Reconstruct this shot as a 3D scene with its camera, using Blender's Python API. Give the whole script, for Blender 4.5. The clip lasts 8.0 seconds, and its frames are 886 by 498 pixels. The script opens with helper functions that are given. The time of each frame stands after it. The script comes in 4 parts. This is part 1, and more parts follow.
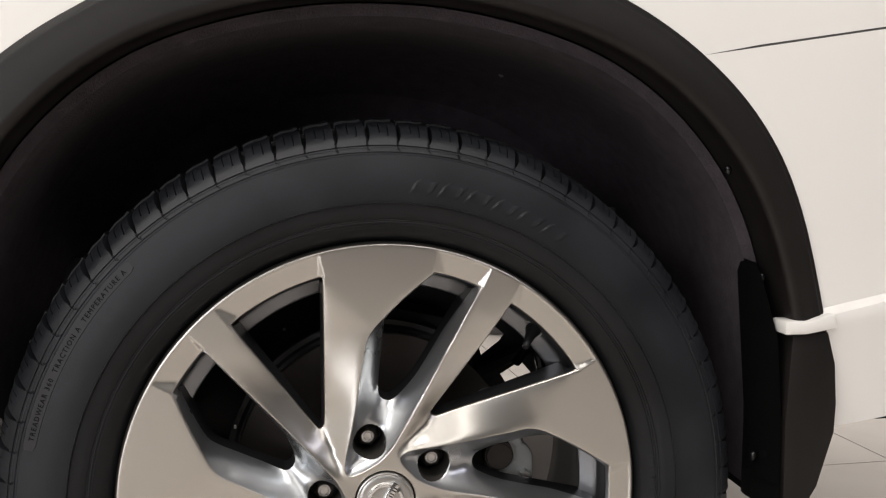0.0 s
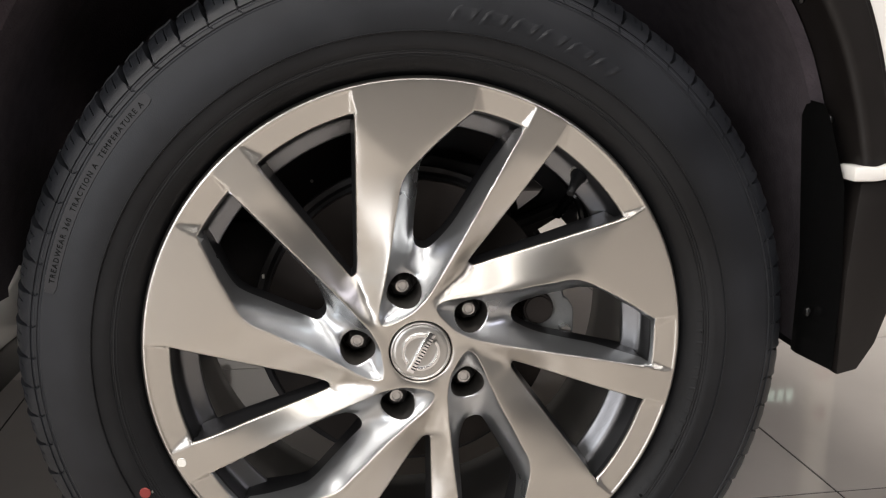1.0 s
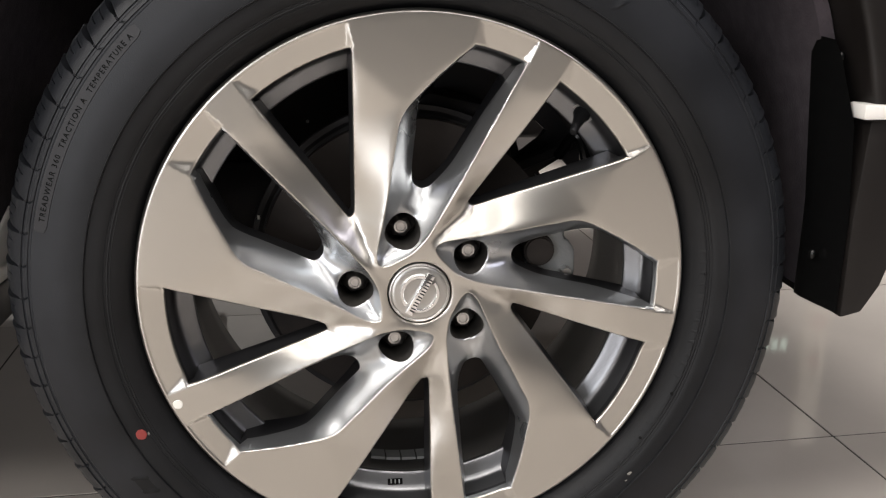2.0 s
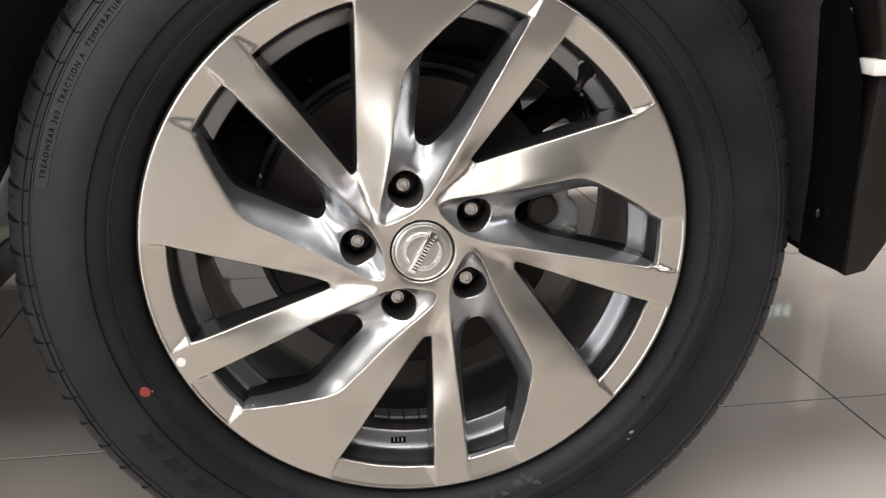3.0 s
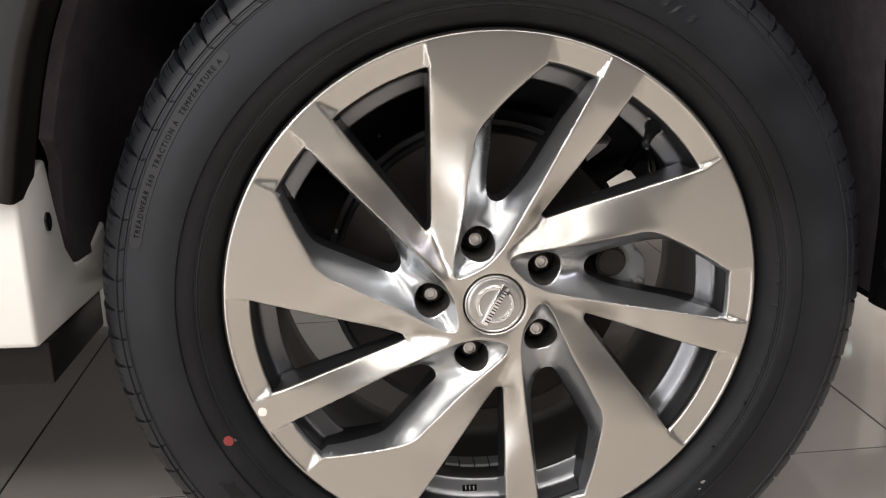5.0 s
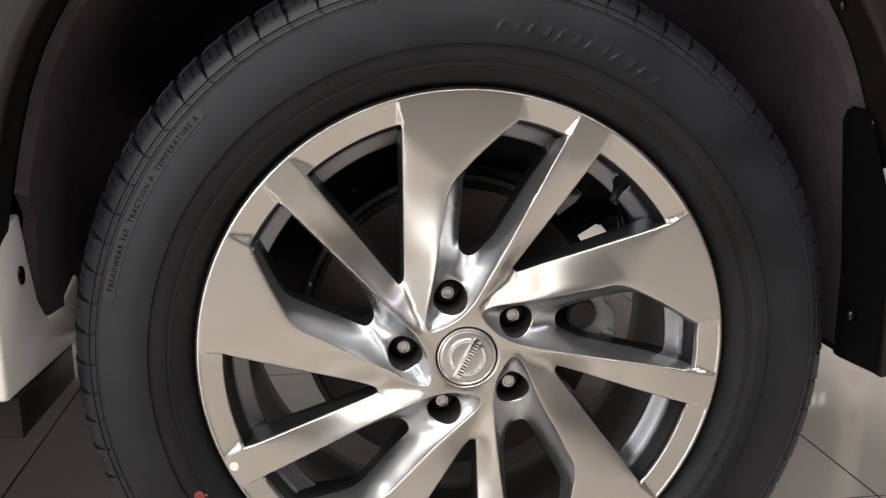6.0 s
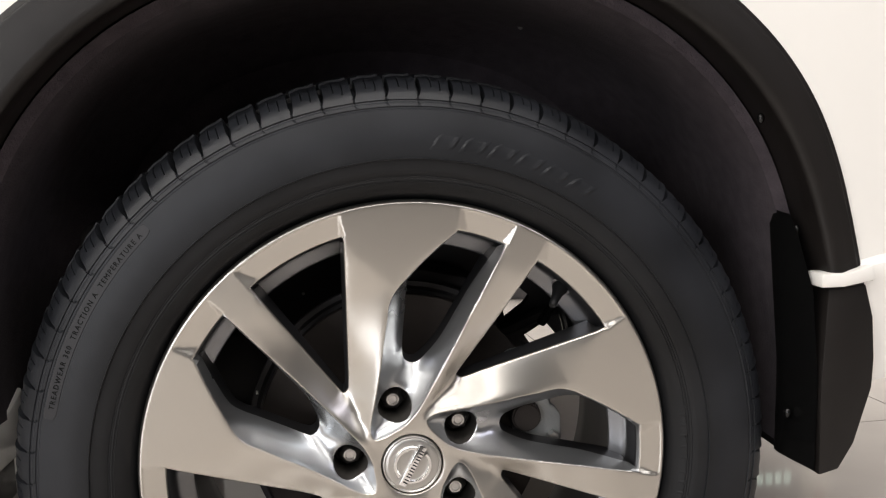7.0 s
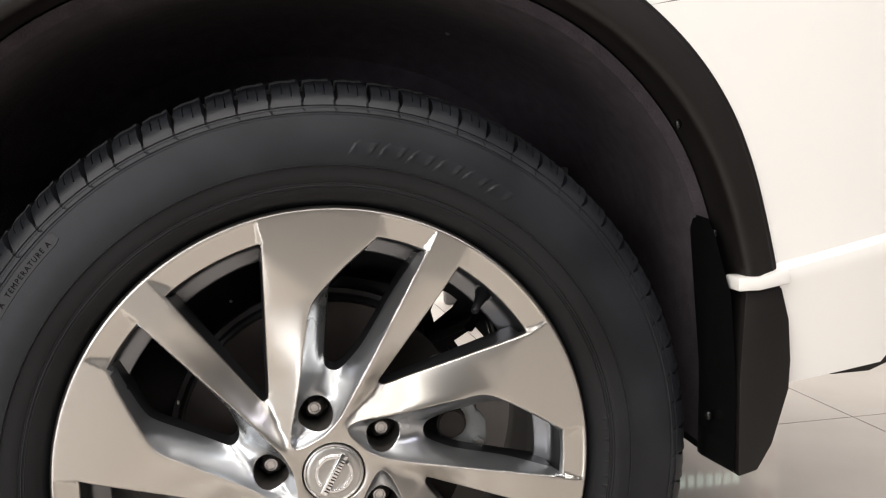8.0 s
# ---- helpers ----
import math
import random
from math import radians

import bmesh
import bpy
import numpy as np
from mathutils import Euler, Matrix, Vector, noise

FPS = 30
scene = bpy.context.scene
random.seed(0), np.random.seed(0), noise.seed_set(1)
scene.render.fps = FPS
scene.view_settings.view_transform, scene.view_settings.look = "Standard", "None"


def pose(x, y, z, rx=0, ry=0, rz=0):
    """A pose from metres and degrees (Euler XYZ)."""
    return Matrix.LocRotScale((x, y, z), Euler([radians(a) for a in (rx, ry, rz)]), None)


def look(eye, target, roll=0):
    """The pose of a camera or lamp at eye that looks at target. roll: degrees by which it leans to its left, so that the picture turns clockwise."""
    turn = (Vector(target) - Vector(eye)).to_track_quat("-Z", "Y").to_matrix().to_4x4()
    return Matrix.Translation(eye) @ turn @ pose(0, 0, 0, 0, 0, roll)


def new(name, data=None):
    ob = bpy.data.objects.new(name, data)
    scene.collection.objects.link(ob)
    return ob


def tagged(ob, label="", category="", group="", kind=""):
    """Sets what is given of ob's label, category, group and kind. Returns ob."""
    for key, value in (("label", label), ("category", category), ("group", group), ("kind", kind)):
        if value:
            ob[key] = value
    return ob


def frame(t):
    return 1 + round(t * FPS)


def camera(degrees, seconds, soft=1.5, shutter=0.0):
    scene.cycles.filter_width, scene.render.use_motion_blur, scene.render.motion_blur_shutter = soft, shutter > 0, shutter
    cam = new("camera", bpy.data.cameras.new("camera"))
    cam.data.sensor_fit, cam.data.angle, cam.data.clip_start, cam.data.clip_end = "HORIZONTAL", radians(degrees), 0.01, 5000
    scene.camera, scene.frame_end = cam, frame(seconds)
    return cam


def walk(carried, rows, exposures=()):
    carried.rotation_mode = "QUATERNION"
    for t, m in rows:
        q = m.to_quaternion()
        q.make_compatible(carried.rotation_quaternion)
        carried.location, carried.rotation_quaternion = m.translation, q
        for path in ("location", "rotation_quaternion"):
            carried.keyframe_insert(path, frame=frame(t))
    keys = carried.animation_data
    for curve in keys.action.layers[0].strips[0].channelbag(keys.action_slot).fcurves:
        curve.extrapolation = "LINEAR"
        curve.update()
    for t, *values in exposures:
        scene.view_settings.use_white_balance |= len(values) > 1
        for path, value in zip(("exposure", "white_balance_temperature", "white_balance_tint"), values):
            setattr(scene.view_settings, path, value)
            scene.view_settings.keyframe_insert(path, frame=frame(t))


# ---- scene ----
# seconds, eye x y z, yaw to the left, pitch up, roll
ROWS = [
    (0.0, -0.0701, -0.8103, 0.6702, -8.76, -5.42, 0.18),
    (0.5, -0.0680, -0.7864, 0.6589, -6.79, -9.85, 0.06),
    (1.0, -0.0788, -0.7593, 0.6240, -7.40, -12.96, 0.43),
    (1.5, -0.0764, -0.7510, 0.6111, -7.52, -14.75, 0.59),
    (1.7, -0.0794, -0.7484, 0.6123, -7.75, -15.37, 0.56),
    (2.8, -0.0815, -0.7435, 0.6008, -7.68, -17.73, 0.77),
    (3.0, -0.0797, -0.7444, 0.6008, -7.52, -18.21, 0.60),
    (3.5, -0.0796, -0.7448, 0.6008, -7.15, -18.63, 0.33),
    (4.0, -0.0899, -0.7504, 0.5995, -6.20, -18.12, -0.24),
    (4.5, -0.1000, -0.7546, 0.6104, -4.26, -17.53, -0.87),
    (5.0, -0.1037, -0.7606, 0.6226, -4.26, -15.82, -0.75),
    (5.2, -0.1047, -0.7670, 0.6250, -4.71, -14.67, -0.67),
    (6.3, -0.0934, -0.7713, 0.6336, -5.96, -11.98, -0.46),
    (6.5, -0.0868, -0.7728, 0.6419, -6.04, -11.20, -0.71),
    (7.0, -0.0783, -0.7856, 0.6585, -8.03, -7.51, -1.03),
    (7.5, -0.0592, -0.7906, 0.6651, -10.43, -6.06, -0.99),
    (8.0, -0.0415, -0.7876, 0.6586, -10.65, -7.24, -1.06),
]
cam = camera(53.46, 8.0, soft=1.2)
walk(cam, [(t, pose(x, y, z, 0, 0, yaw) @ pose(0, 0, 0, 90 + pitch, 0, 0) @ pose(0, 0, 0, 0, 0, roll))
           for t, x, y, z, yaw, pitch, roll in ROWS],
     exposures=[(0.0, -0.26), (0.25, -0.13), (0.5, 0.03), (1.5, 0.04), (3.0, 0.12), (5.0, 0.11), (6.5, 0.04), (7.0, 0.04), (8.0, 0.13)])

# ---- light: showroom ceiling lamps, some added as fill, and a dim room ----
scene.view_settings.exposure = 0.0
world = bpy.data.worlds.new("world")
scene.world = world
world.use_nodes = True
world.node_tree.nodes["Background"].inputs[0].default_value = (1.0, 0.95, 0.9, 1)
world.node_tree.nodes["Background"].inputs[1].default_value = 0.03


def ceiling_lamp(x, y, sx, sy, power, color=(1.0, 0.955, 0.918)):
    data = bpy.data.lights.new("ceiling_lamp", "AREA")
    data.shape, data.size, data.size_y = "RECTANGLE", sx, sy
    data.energy, data.color = power, color
    ob = new("ceiling_lamp", data)
    ob.matrix_world = look((x, y, 3.05), (x, y + 0.001, 0))
    return ob


ceiling_lamp(-1.6, -1.3, 5.5, 0.6, 136)
ceiling_lamp(0.2, -3.5, 6.0, 0.8, 92)
# unseen lamp added to brighten the floor at the left
ceiling_lamp(-4.4, -3.0, 1.6, 1.6, 128)
# daylight through the showroom window
data = bpy.data.lights.new("window_daylight", "AREA")
data.shape, data.size, data.size_y, data.energy, data.color = "RECTANGLE", 2.85, 2.35, 165, (0.95, 0.96, 1.0)
new("window_daylight", data).matrix_world = look((-4.3, -6.03, 1.55), (-4.3, 0, 1.55))
ceiling_lamp(3.3, -2.4, 1.6, 0.8, 24, (0.86, 0.84, 1.0))
# unseen lamps added behind the car to brighten far floor, post and board
ceiling_lamp(2.9, 1.3, 2.4, 0.6, 30)
ceiling_lamp(0.5, 3.1, 2.4, 0.6, 210)
ceiling_lamp(-2.4, 3.6, 3.4, 0.6, 45)

# ---- materials ----
def material(name, color, rough=0.5, metal=0.0, coat=0.0, spec=0.5):
    m = bpy.data.materials.new(name)
    m.use_nodes = True
    b = m.node_tree.nodes["Principled BSDF"]
    b.inputs["Base Color"].default_value = (*color, 1)
    b.inputs["Roughness"].default_value = rough
    b.inputs["Metallic"].default_value = metal
    b.inputs["Coat Weight"].default_value = coat
    b.inputs["Coat Roughness"].default_value = 0.08
    b.inputs["Specular IOR Level"].default_value = spec
    return m


def vary(m, scale, low, high, detail=4.0, coord="Object", socket="Base Color", start=0.3, end=0.7):
    """Drives a socket of the shader by noise, between two colours or values."""
    t, b = m.node_tree, m.node_tree.nodes["Principled BSDF"]
    c = t.nodes.new("ShaderNodeTexCoord")
    n = t.nodes.new("ShaderNodeTexNoise")
    n.inputs["Scale"].default_value, n.inputs["Detail"].default_value = scale, detail
    t.links.new(c.outputs[coord], n.inputs["Vector"])
    if socket == "Base Color":
        r = t.nodes.new("ShaderNodeValToRGB")
        r.color_ramp.elements[0].position, r.color_ramp.elements[1].position = start, end
        r.color_ramp.elements[0].color, r.color_ramp.elements[1].color = (*low, 1), (*high, 1)
        t.links.new(n.outputs["Fac"], r.inputs["Fac"])
        t.links.new(r.outputs["Color"], b.inputs[socket])
    else:
        r = t.nodes.new("ShaderNodeMapRange")
        r.inputs["From Min"].default_value, r.inputs["From Max"].default_value = start, end
        r.inputs["To Min"].default_value, r.inputs["To Max"].default_value = low, high
        t.links.new(n.outputs["Fac"], r.inputs["Value"])
        t.links.new(r.outputs["Result"], b.inputs[socket])
    return m


def bumpy(m, scale, strength, distance=0.001, detail=3.0, coord="Object"):
    t, b = m.node_tree, m.node_tree.nodes["Principled BSDF"]
    c, n, k = (t.nodes.new(x) for x in ("ShaderNodeTexCoord", "ShaderNodeTexNoise", "ShaderNodeBump"))
    n.inputs["Scale"].default_value, n.inputs["Detail"].default_value = scale, detail
    k.inputs["Strength"].default_value, k.inputs["Distance"].default_value = strength, distance
    t.links.new(c.outputs[coord], n.inputs["Vector"])
    t.links.new(n.outputs["Fac"], k.inputs["Height"])
    t.links.new(k.outputs["Normal"], b.inputs["Normal"])
    return m


ALLOY = material("alloy_silver_paint", (0.565, 0.542, 0.503), 0.29, 0.96)
vary(ALLOY, 6, 0.28, 0.30, socket="Roughness")
POCKET = material("silver_pocket_paint", (0.46, 0.472, 0.482), 0.28, 0.92)
vary(POCKET, 9, 0.268, 0.295, socket="Roughness")
BARREL = material("dimmed_barrel_silver", (0.22, 0.222, 0.23), 0.34, 0.95)
# Window walls are the rim's silver, with their shade put into the colour.
WALLSHADE = material("shaded_alloy", (0.09, 0.09, 0.095), 0.34, 0.9)
INNERBARREL = material("shaded_barrel", (0.022, 0.020, 0.020), 0.55, 0.1)
SLEEVE = material("shaded_recess_metal", (0.06, 0.055, 0.05), 0.5, 0.6)
RUBBER = material("tyre_rubber", (0.012, 0.012, 0.013), 0.50, spec=0.30)


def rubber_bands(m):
    """Sidewall rubber: a dull band round the bead; outside its rib smoother, with bluish sheen put into the colour."""
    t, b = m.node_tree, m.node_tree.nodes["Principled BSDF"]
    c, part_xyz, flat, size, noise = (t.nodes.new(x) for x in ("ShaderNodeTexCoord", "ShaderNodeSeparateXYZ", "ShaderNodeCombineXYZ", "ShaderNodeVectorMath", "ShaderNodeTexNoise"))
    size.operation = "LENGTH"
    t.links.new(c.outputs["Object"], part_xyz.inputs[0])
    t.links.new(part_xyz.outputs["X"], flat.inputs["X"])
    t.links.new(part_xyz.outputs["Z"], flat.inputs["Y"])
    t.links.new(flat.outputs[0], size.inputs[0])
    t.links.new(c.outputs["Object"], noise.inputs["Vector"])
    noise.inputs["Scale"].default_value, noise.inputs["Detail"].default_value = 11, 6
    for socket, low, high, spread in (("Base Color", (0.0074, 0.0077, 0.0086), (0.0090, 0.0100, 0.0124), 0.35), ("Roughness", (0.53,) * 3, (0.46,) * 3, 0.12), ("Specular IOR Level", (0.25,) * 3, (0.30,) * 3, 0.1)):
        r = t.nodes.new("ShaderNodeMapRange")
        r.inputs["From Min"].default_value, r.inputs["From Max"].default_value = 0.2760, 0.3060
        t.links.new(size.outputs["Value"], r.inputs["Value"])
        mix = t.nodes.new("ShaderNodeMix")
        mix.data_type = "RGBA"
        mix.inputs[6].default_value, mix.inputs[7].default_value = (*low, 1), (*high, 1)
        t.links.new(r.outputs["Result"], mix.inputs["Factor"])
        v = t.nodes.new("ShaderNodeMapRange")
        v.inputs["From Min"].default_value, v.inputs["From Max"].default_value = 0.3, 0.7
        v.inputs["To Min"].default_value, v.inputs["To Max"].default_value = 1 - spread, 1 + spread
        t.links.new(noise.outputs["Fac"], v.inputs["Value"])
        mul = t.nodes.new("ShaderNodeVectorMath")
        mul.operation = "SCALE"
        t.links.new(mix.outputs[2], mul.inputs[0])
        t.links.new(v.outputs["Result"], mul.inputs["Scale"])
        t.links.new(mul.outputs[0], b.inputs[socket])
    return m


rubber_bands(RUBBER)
bumpy(RUBBER, 900, 0.25, 0.0004)
# Text panel is the tyre's rubber; its pale sheen is put into the colour.
PANEL_SHEEN = material("tyre_panel_sheen", (0.0185, 0.0185, 0.0205), 0.52, spec=0.30)
DARKMARK = material("tyre_letter", (0.003, 0.003, 0.003), 0.8, spec=0.08)
BLOCKMARK = material("tyre_block_letter", (0.006, 0.006, 0.0065), 0.62, spec=0.22)
PAINT = material("white_car_paint", (0.80, 0.78, 0.74), 0.35, 0.0, 1.0)
vary(PAINT, 3, (0.79, 0.77, 0.73), (0.82, 0.80, 0.76))
CLAD = material("black_textured_plastic", (0.012, 0.0108, 0.0102), 0.45, spec=0.27)
vary(CLAD, 25, (0.0072, 0.0060, 0.0055), (0.0100, 0.0084, 0.0077))
bumpy(CLAD, 1500, 0.3, 0.0004)
GLOSSBLACK = material("smooth_black_plastic", (0.004, 0.004, 0.004), 0.25, spec=0.4)
FELT = material("wheel_arch_felt", (0.018, 0.017, 0.017), 0.95)
vary(FELT, 60, (0.027, 0.0215, 0.0260), (0.045, 0.036, 0.0425), 8)
bumpy(FELT, 400, 0.6, 0.002)
UNDER = material("underbody_coating", (0.02, 0.02, 0.02), 0.8)
DISC = material("brake_disc_iron", (0.03, 0.025, 0.021), 0.6, 0.3)
vary(DISC, 20, (0.018, 0.014, 0.012), (0.040, 0.032, 0.028), 6)
CALIPER = material("cast_caliper_metal", (0.30, 0.31, 0.31), 0.5, 0.4)
bumpy(CALIPER, 300, 0.4, 0.001)
STEEL = material("nut_steel", (0.62, 0.61, 0.60), 0.28, 1.0)
DARKSTEEL = material("black_steel", (0.032, 0.030, 0.031), 0.55, 0.2)
CAP = material("centre_cap_silver", (0.50, 0.49, 0.47), 0.34, 0.9)
CHROME = material("emblem_chrome", (0.90, 0.90, 0.90), 0.14, 1.0)
REDMARK = material("red_paint_mark", (0.22, 0.03, 0.025), 0.7)
WHITEMARK = material("white_paint_mark", (0.82, 0.80, 0.74), 0.5)
TILE = material("polished_floor_tile", (0.50, 0.46, 0.42), 0.05)
vary(TILE, 5, (0.52, 0.475, 0.435), (0.57, 0.525, 0.48), 8)
JOINT = material("dark_tile_joint", (0.03, 0.027, 0.025), 0.8)
WALL = material("showroom_wall_paint", (0.5, 0.49, 0.47), 0.7)
vary(WALL, 2, (0.48, 0.47, 0.45), (0.52, 0.51, 0.49))
CEIL = material("dark_showroom_ceiling_paint", (0.14, 0.137, 0.134), 0.8)
vary(CEIL, 2, (0.13, 0.127, 0.124), (0.15, 0.147, 0.144))
FRONT = material("dark_showroom_front", (0.06, 0.058, 0.056), 0.6)
vary(FRONT, 2, (0.044, 0.042, 0.040), (0.058, 0.056, 0.054))
CREAM = material("cream_post_paint", (0.75, 0.70, 0.60), 0.5)
BOARD = material("grey_board", (0.22, 0.21, 0.21), 0.6)
ROSE = material("dull_red_disc", (0.40, 0.22, 0.18), 0.6)
PALE = material("pale_green_print", (0.70, 0.78, 0.72), 0.6)
SCUFF = material("grey_scuff", (0.20, 0.19, 0.17), 0.7)
DUST = material("dried_dust", (0.028, 0.026, 0.026), 0.8)
GAP_SHADE = material("grey_gap_shade", (0.10, 0.095, 0.09), 0.7)
# Glow added so the pale marks show up in the floor's reflection.
GREENGLOW = material("pale_green_glow", (0.70, 0.78, 0.72), 0.5)
GREENGLOW.node_tree.nodes["Principled BSDF"].inputs["Emission Color"].default_value = (0.75, 1.0, 0.85, 1)
GREENGLOW.node_tree.nodes["Principled BSDF"].inputs["Emission Strength"].default_value = 1.0


# ---- building helpers ----
def smooth(me, angle=35):
    me.polygons.foreach_set("use_smooth", [True] * len(me.polygons))
    me.set_sharp_from_angle(angle=radians(angle))
    return me


def mesh_of(name, verts, faces, mat, angle=35):
    me = bpy.data.meshes.new(name)
    me.from_pydata([tuple(v) for v in verts], [], faces)
    me.validate()
    me.materials.append(mat)
    return smooth(me, angle)


def part(name, data, mat, parent, label="", angle=35):
    """Links a bmesh, or (verts, faces), as one mesh under a thing or a part."""
    if isinstance(data, tuple):
        me = mesh_of(name, data[0], data[1], mat, angle)
        bm = bmesh.new()
        bm.from_mesh(me)
        bmesh.ops.recalc_face_normals(bm, faces=bm.faces)
        bm.to_mesh(me)
        bm.free()
        smooth(me, angle)
    else:
        me = bpy.data.meshes.new(name)
        bmesh.ops.recalc_face_normals(data, faces=data.faces)
        data.to_mesh(me)
        data.free()
        me.materials.append(mat)
        smooth(me, angle)
    ob = new(name, me)
    ob.parent = parent
    if label:
        ob["label"] = label
    return ob


def thing(name, label, category, kind="", group="", at=(0, 0, 0)):
    ob = new(name)
    ob.location = at
    return tagged(ob, label, category, group, kind)


def strip(rows, closed_u=False, closed_v=False):
    """Faces over a grid of points: rows of equal length."""
    n, m = len(rows), len(rows[0])
    verts = [p for r in rows for p in r]
    faces = []
    for i in range(n if closed_u else n - 1):
        for j in range(m if closed_v else m - 1):
            a, b = i, (i + 1) % n
            c, d = j, (j + 1) % m
            faces.append((a * m + c, a * m + d, b * m + d, b * m + c))
    return verts, faces


def ring_of(profile, steps, centre=(0, 0, 0), a0=0.0, a1=360.0):
    """Turns a profile of (radius, depth) round an axis along y. Angles from +x towards +z."""
    full = abs(a1 - a0) >= 359.9
    rows = []
    for i in range(steps if full else steps + 1):
        a = radians(a0 + (a1 - a0) * i / steps)
        rows.append([(centre[0] + r * math.cos(a), centre[1] + y, centre[2] + r * math.sin(a)) for r, y in profile])
    return strip(rows, closed_u=full)


def box(bm, lo, hi, bevel=0.0, segments=2):
    m = Matrix.LocRotScale([(a + b) / 2 for a, b in zip(lo, hi)], None, [b - a for a, b in zip(lo, hi)])
    made = bmesh.ops.create_cube(bm, size=1, matrix=m)
    if bevel:
        edges = list({e for v in made["verts"] for e in v.link_edges})
        bmesh.ops.bevel(bm, geom=edges, offset=bevel, segments=segments, affect="EDGES", profile=0.5)
    return bm


def slab(outline, y0, y1, bevel=0.0):
    """A plate from an outline of (x, z), between two depths, with rounded edges."""
    bm = bmesh.new()
    front = bm.faces.new([bm.verts.new((x, y0, z)) for x, z in outline])
    got = bmesh.ops.extrude_face_region(bm, geom=[front])
    for v in got["geom"]:
        if isinstance(v, bmesh.types.BMVert):
            v.co.y = y1
    if bevel:
        bmesh.ops.bevel(bm, geom=list(bm.edges), offset=bevel, segments=2, affect="EDGES", profile=0.5)
    bmesh.ops.triangulate(bm, faces=[f for f in bm.faces if len(f.verts) > 4])
    return bm


def pierced_plate(outline, holes, y0, y1):
    """A plate from an outline of (x, z), with holes through it."""
    from mathutils.geometry import delaunay_2d_cdt
    loops = [outline] + holes
    pts = [Vector(p) for loop in loops for p in loop]
    edges, at = [], 0
    for loop in loops:
        edges += [(at + i, at + (i + 1) % len(loop)) for i in range(len(loop))]
        at += len(loop)
    vs, es, fs, ov, oe, of = delaunay_2d_cdt(pts, edges, [], 1, 1e-6)
    bm = bmesh.new()
    front = [bm.verts.new((v.x, y0, v.y)) for v in vs]
    back = [bm.verts.new((v.x, y1, v.y)) for v in vs]
    used = {}
    for f in fs:
        c = np.mean([tuple(vs[i]) for i in f], axis=0)[None]
        if any(inside(c, np.array(h))[0] for h in holes):
            continue
        bm.faces.new([front[i] for i in f])
        bm.faces.new([back[i] for i in reversed(f)])
        for i, j in zip(f, f[1:] + f[:1]):
            used[(i, j)] = True
    for i, j in used:
        if (j, i) not in used:
            bm.faces.new([front[j], front[i], back[i], back[j]])
    return bm


def tube(points, radius, sides=10):
    """A round bar along a line of points, with closed ends."""
    pts = [Vector(p) for p in points]
    rows = []
    for i, p in enumerate(pts):
        d = (pts[min(i + 1, len(pts) - 1)] - pts[max(i - 1, 0)]).normalized()
        u = d.orthogonal().normalized() if i == 0 else (u - d * u.dot(d)).normalized()
        w = d.cross(u)
        rows.append([p + (u * math.cos(2 * math.pi * k / sides) + w * math.sin(2 * math.pi * k / sides)) * radius for k in range(sides)])
    verts, faces = strip(rows, closed_v=True)
    faces += [tuple(range(sides))[::-1], tuple(range(len(verts) - sides, len(verts)))]
    return verts, faces


def spline(points, n):
    """A smooth line through points of any dimension, n steps a piece."""
    pts = [np.array(p, float) for p in points]
    pts = [2 * pts[0] - pts[1]] + pts + [2 * pts[-1] - pts[-2]]
    out = []
    for i in range(1, len(pts) - 2):
        p0, p1, p2, p3 = pts[i - 1 : i + 3]
        for k in range(n):
            t = k / n
            out.append(0.5 * (2 * p1 + (p2 - p0) * t + (2 * p0 - 5 * p1 + 4 * p2 - p3) * t**2 + (3 * p1 - p0 - 3 * p2 + p3) * t**3))
    out.append(pts[-2])
    return out


HUB = 0.352  # height of the wheel's axis


# ---- floor and room ----
TURN_TILES, TILE_SIZE, CORNER = 2.0, 0.6285, (0.640, 0.322)


def build_floor():
    bm = box(bmesh.new(), (-7, -6, -0.05), (7, 6, -0.0012))
    floor = part("floor", bm, JOINT, None)
    tagged(floor, "polished beige showroom floor tiles with dark joints", "floor", kind="structure")
    h = TILE_SIZE / 2 - 0.0017
    bm = box(bmesh.new(), (-h, -h, -0.006), (h, h, 0.0), 0.0003, 1)
    me = bpy.data.meshes.new("tile")
    bm.to_mesh(me)
    bm.free()
    me.materials.append(TILE)
    turn = pose(*CORNER, 0, 0, 0, TURN_TILES)
    near_tiles = [(i, j) for i in range(-5, 4) for j in range(-7, 6)]
    # the tiles further off, joined
    verts, faces = [], []
    for i in range(-14, 12):
        for j in range(-12, 11):
            x, y = (turn @ Vector(((i + 0.5) * TILE_SIZE, (j + 0.5) * TILE_SIZE, 0))).xy
            if (i, j) in near_tiles or abs(x) > 6.6 or abs(y) > 5.6:
                continue
            n = len(verts)
            verts += [turn @ Vector(((i + 0.5) * TILE_SIZE + u * h, (j + 0.5) * TILE_SIZE + v * h, 0)) for u, v in ((-1, -1), (1, -1), (1, 1), (-1, 1))]
            faces.append((n, n + 1, n + 2, n + 3))
    far = part("tile_field", (verts, faces), TILE, floor, "polished beige floor tiles further off")
    far["kind"] = "stuff"
    for i, j in near_tiles:
        ob = new("tile", me)
        ob.parent = floor
        ob.matrix_basis = turn @ pose((i + 0.5) * TILE_SIZE, (j + 0.5) * TILE_SIZE, 0)
    return floor


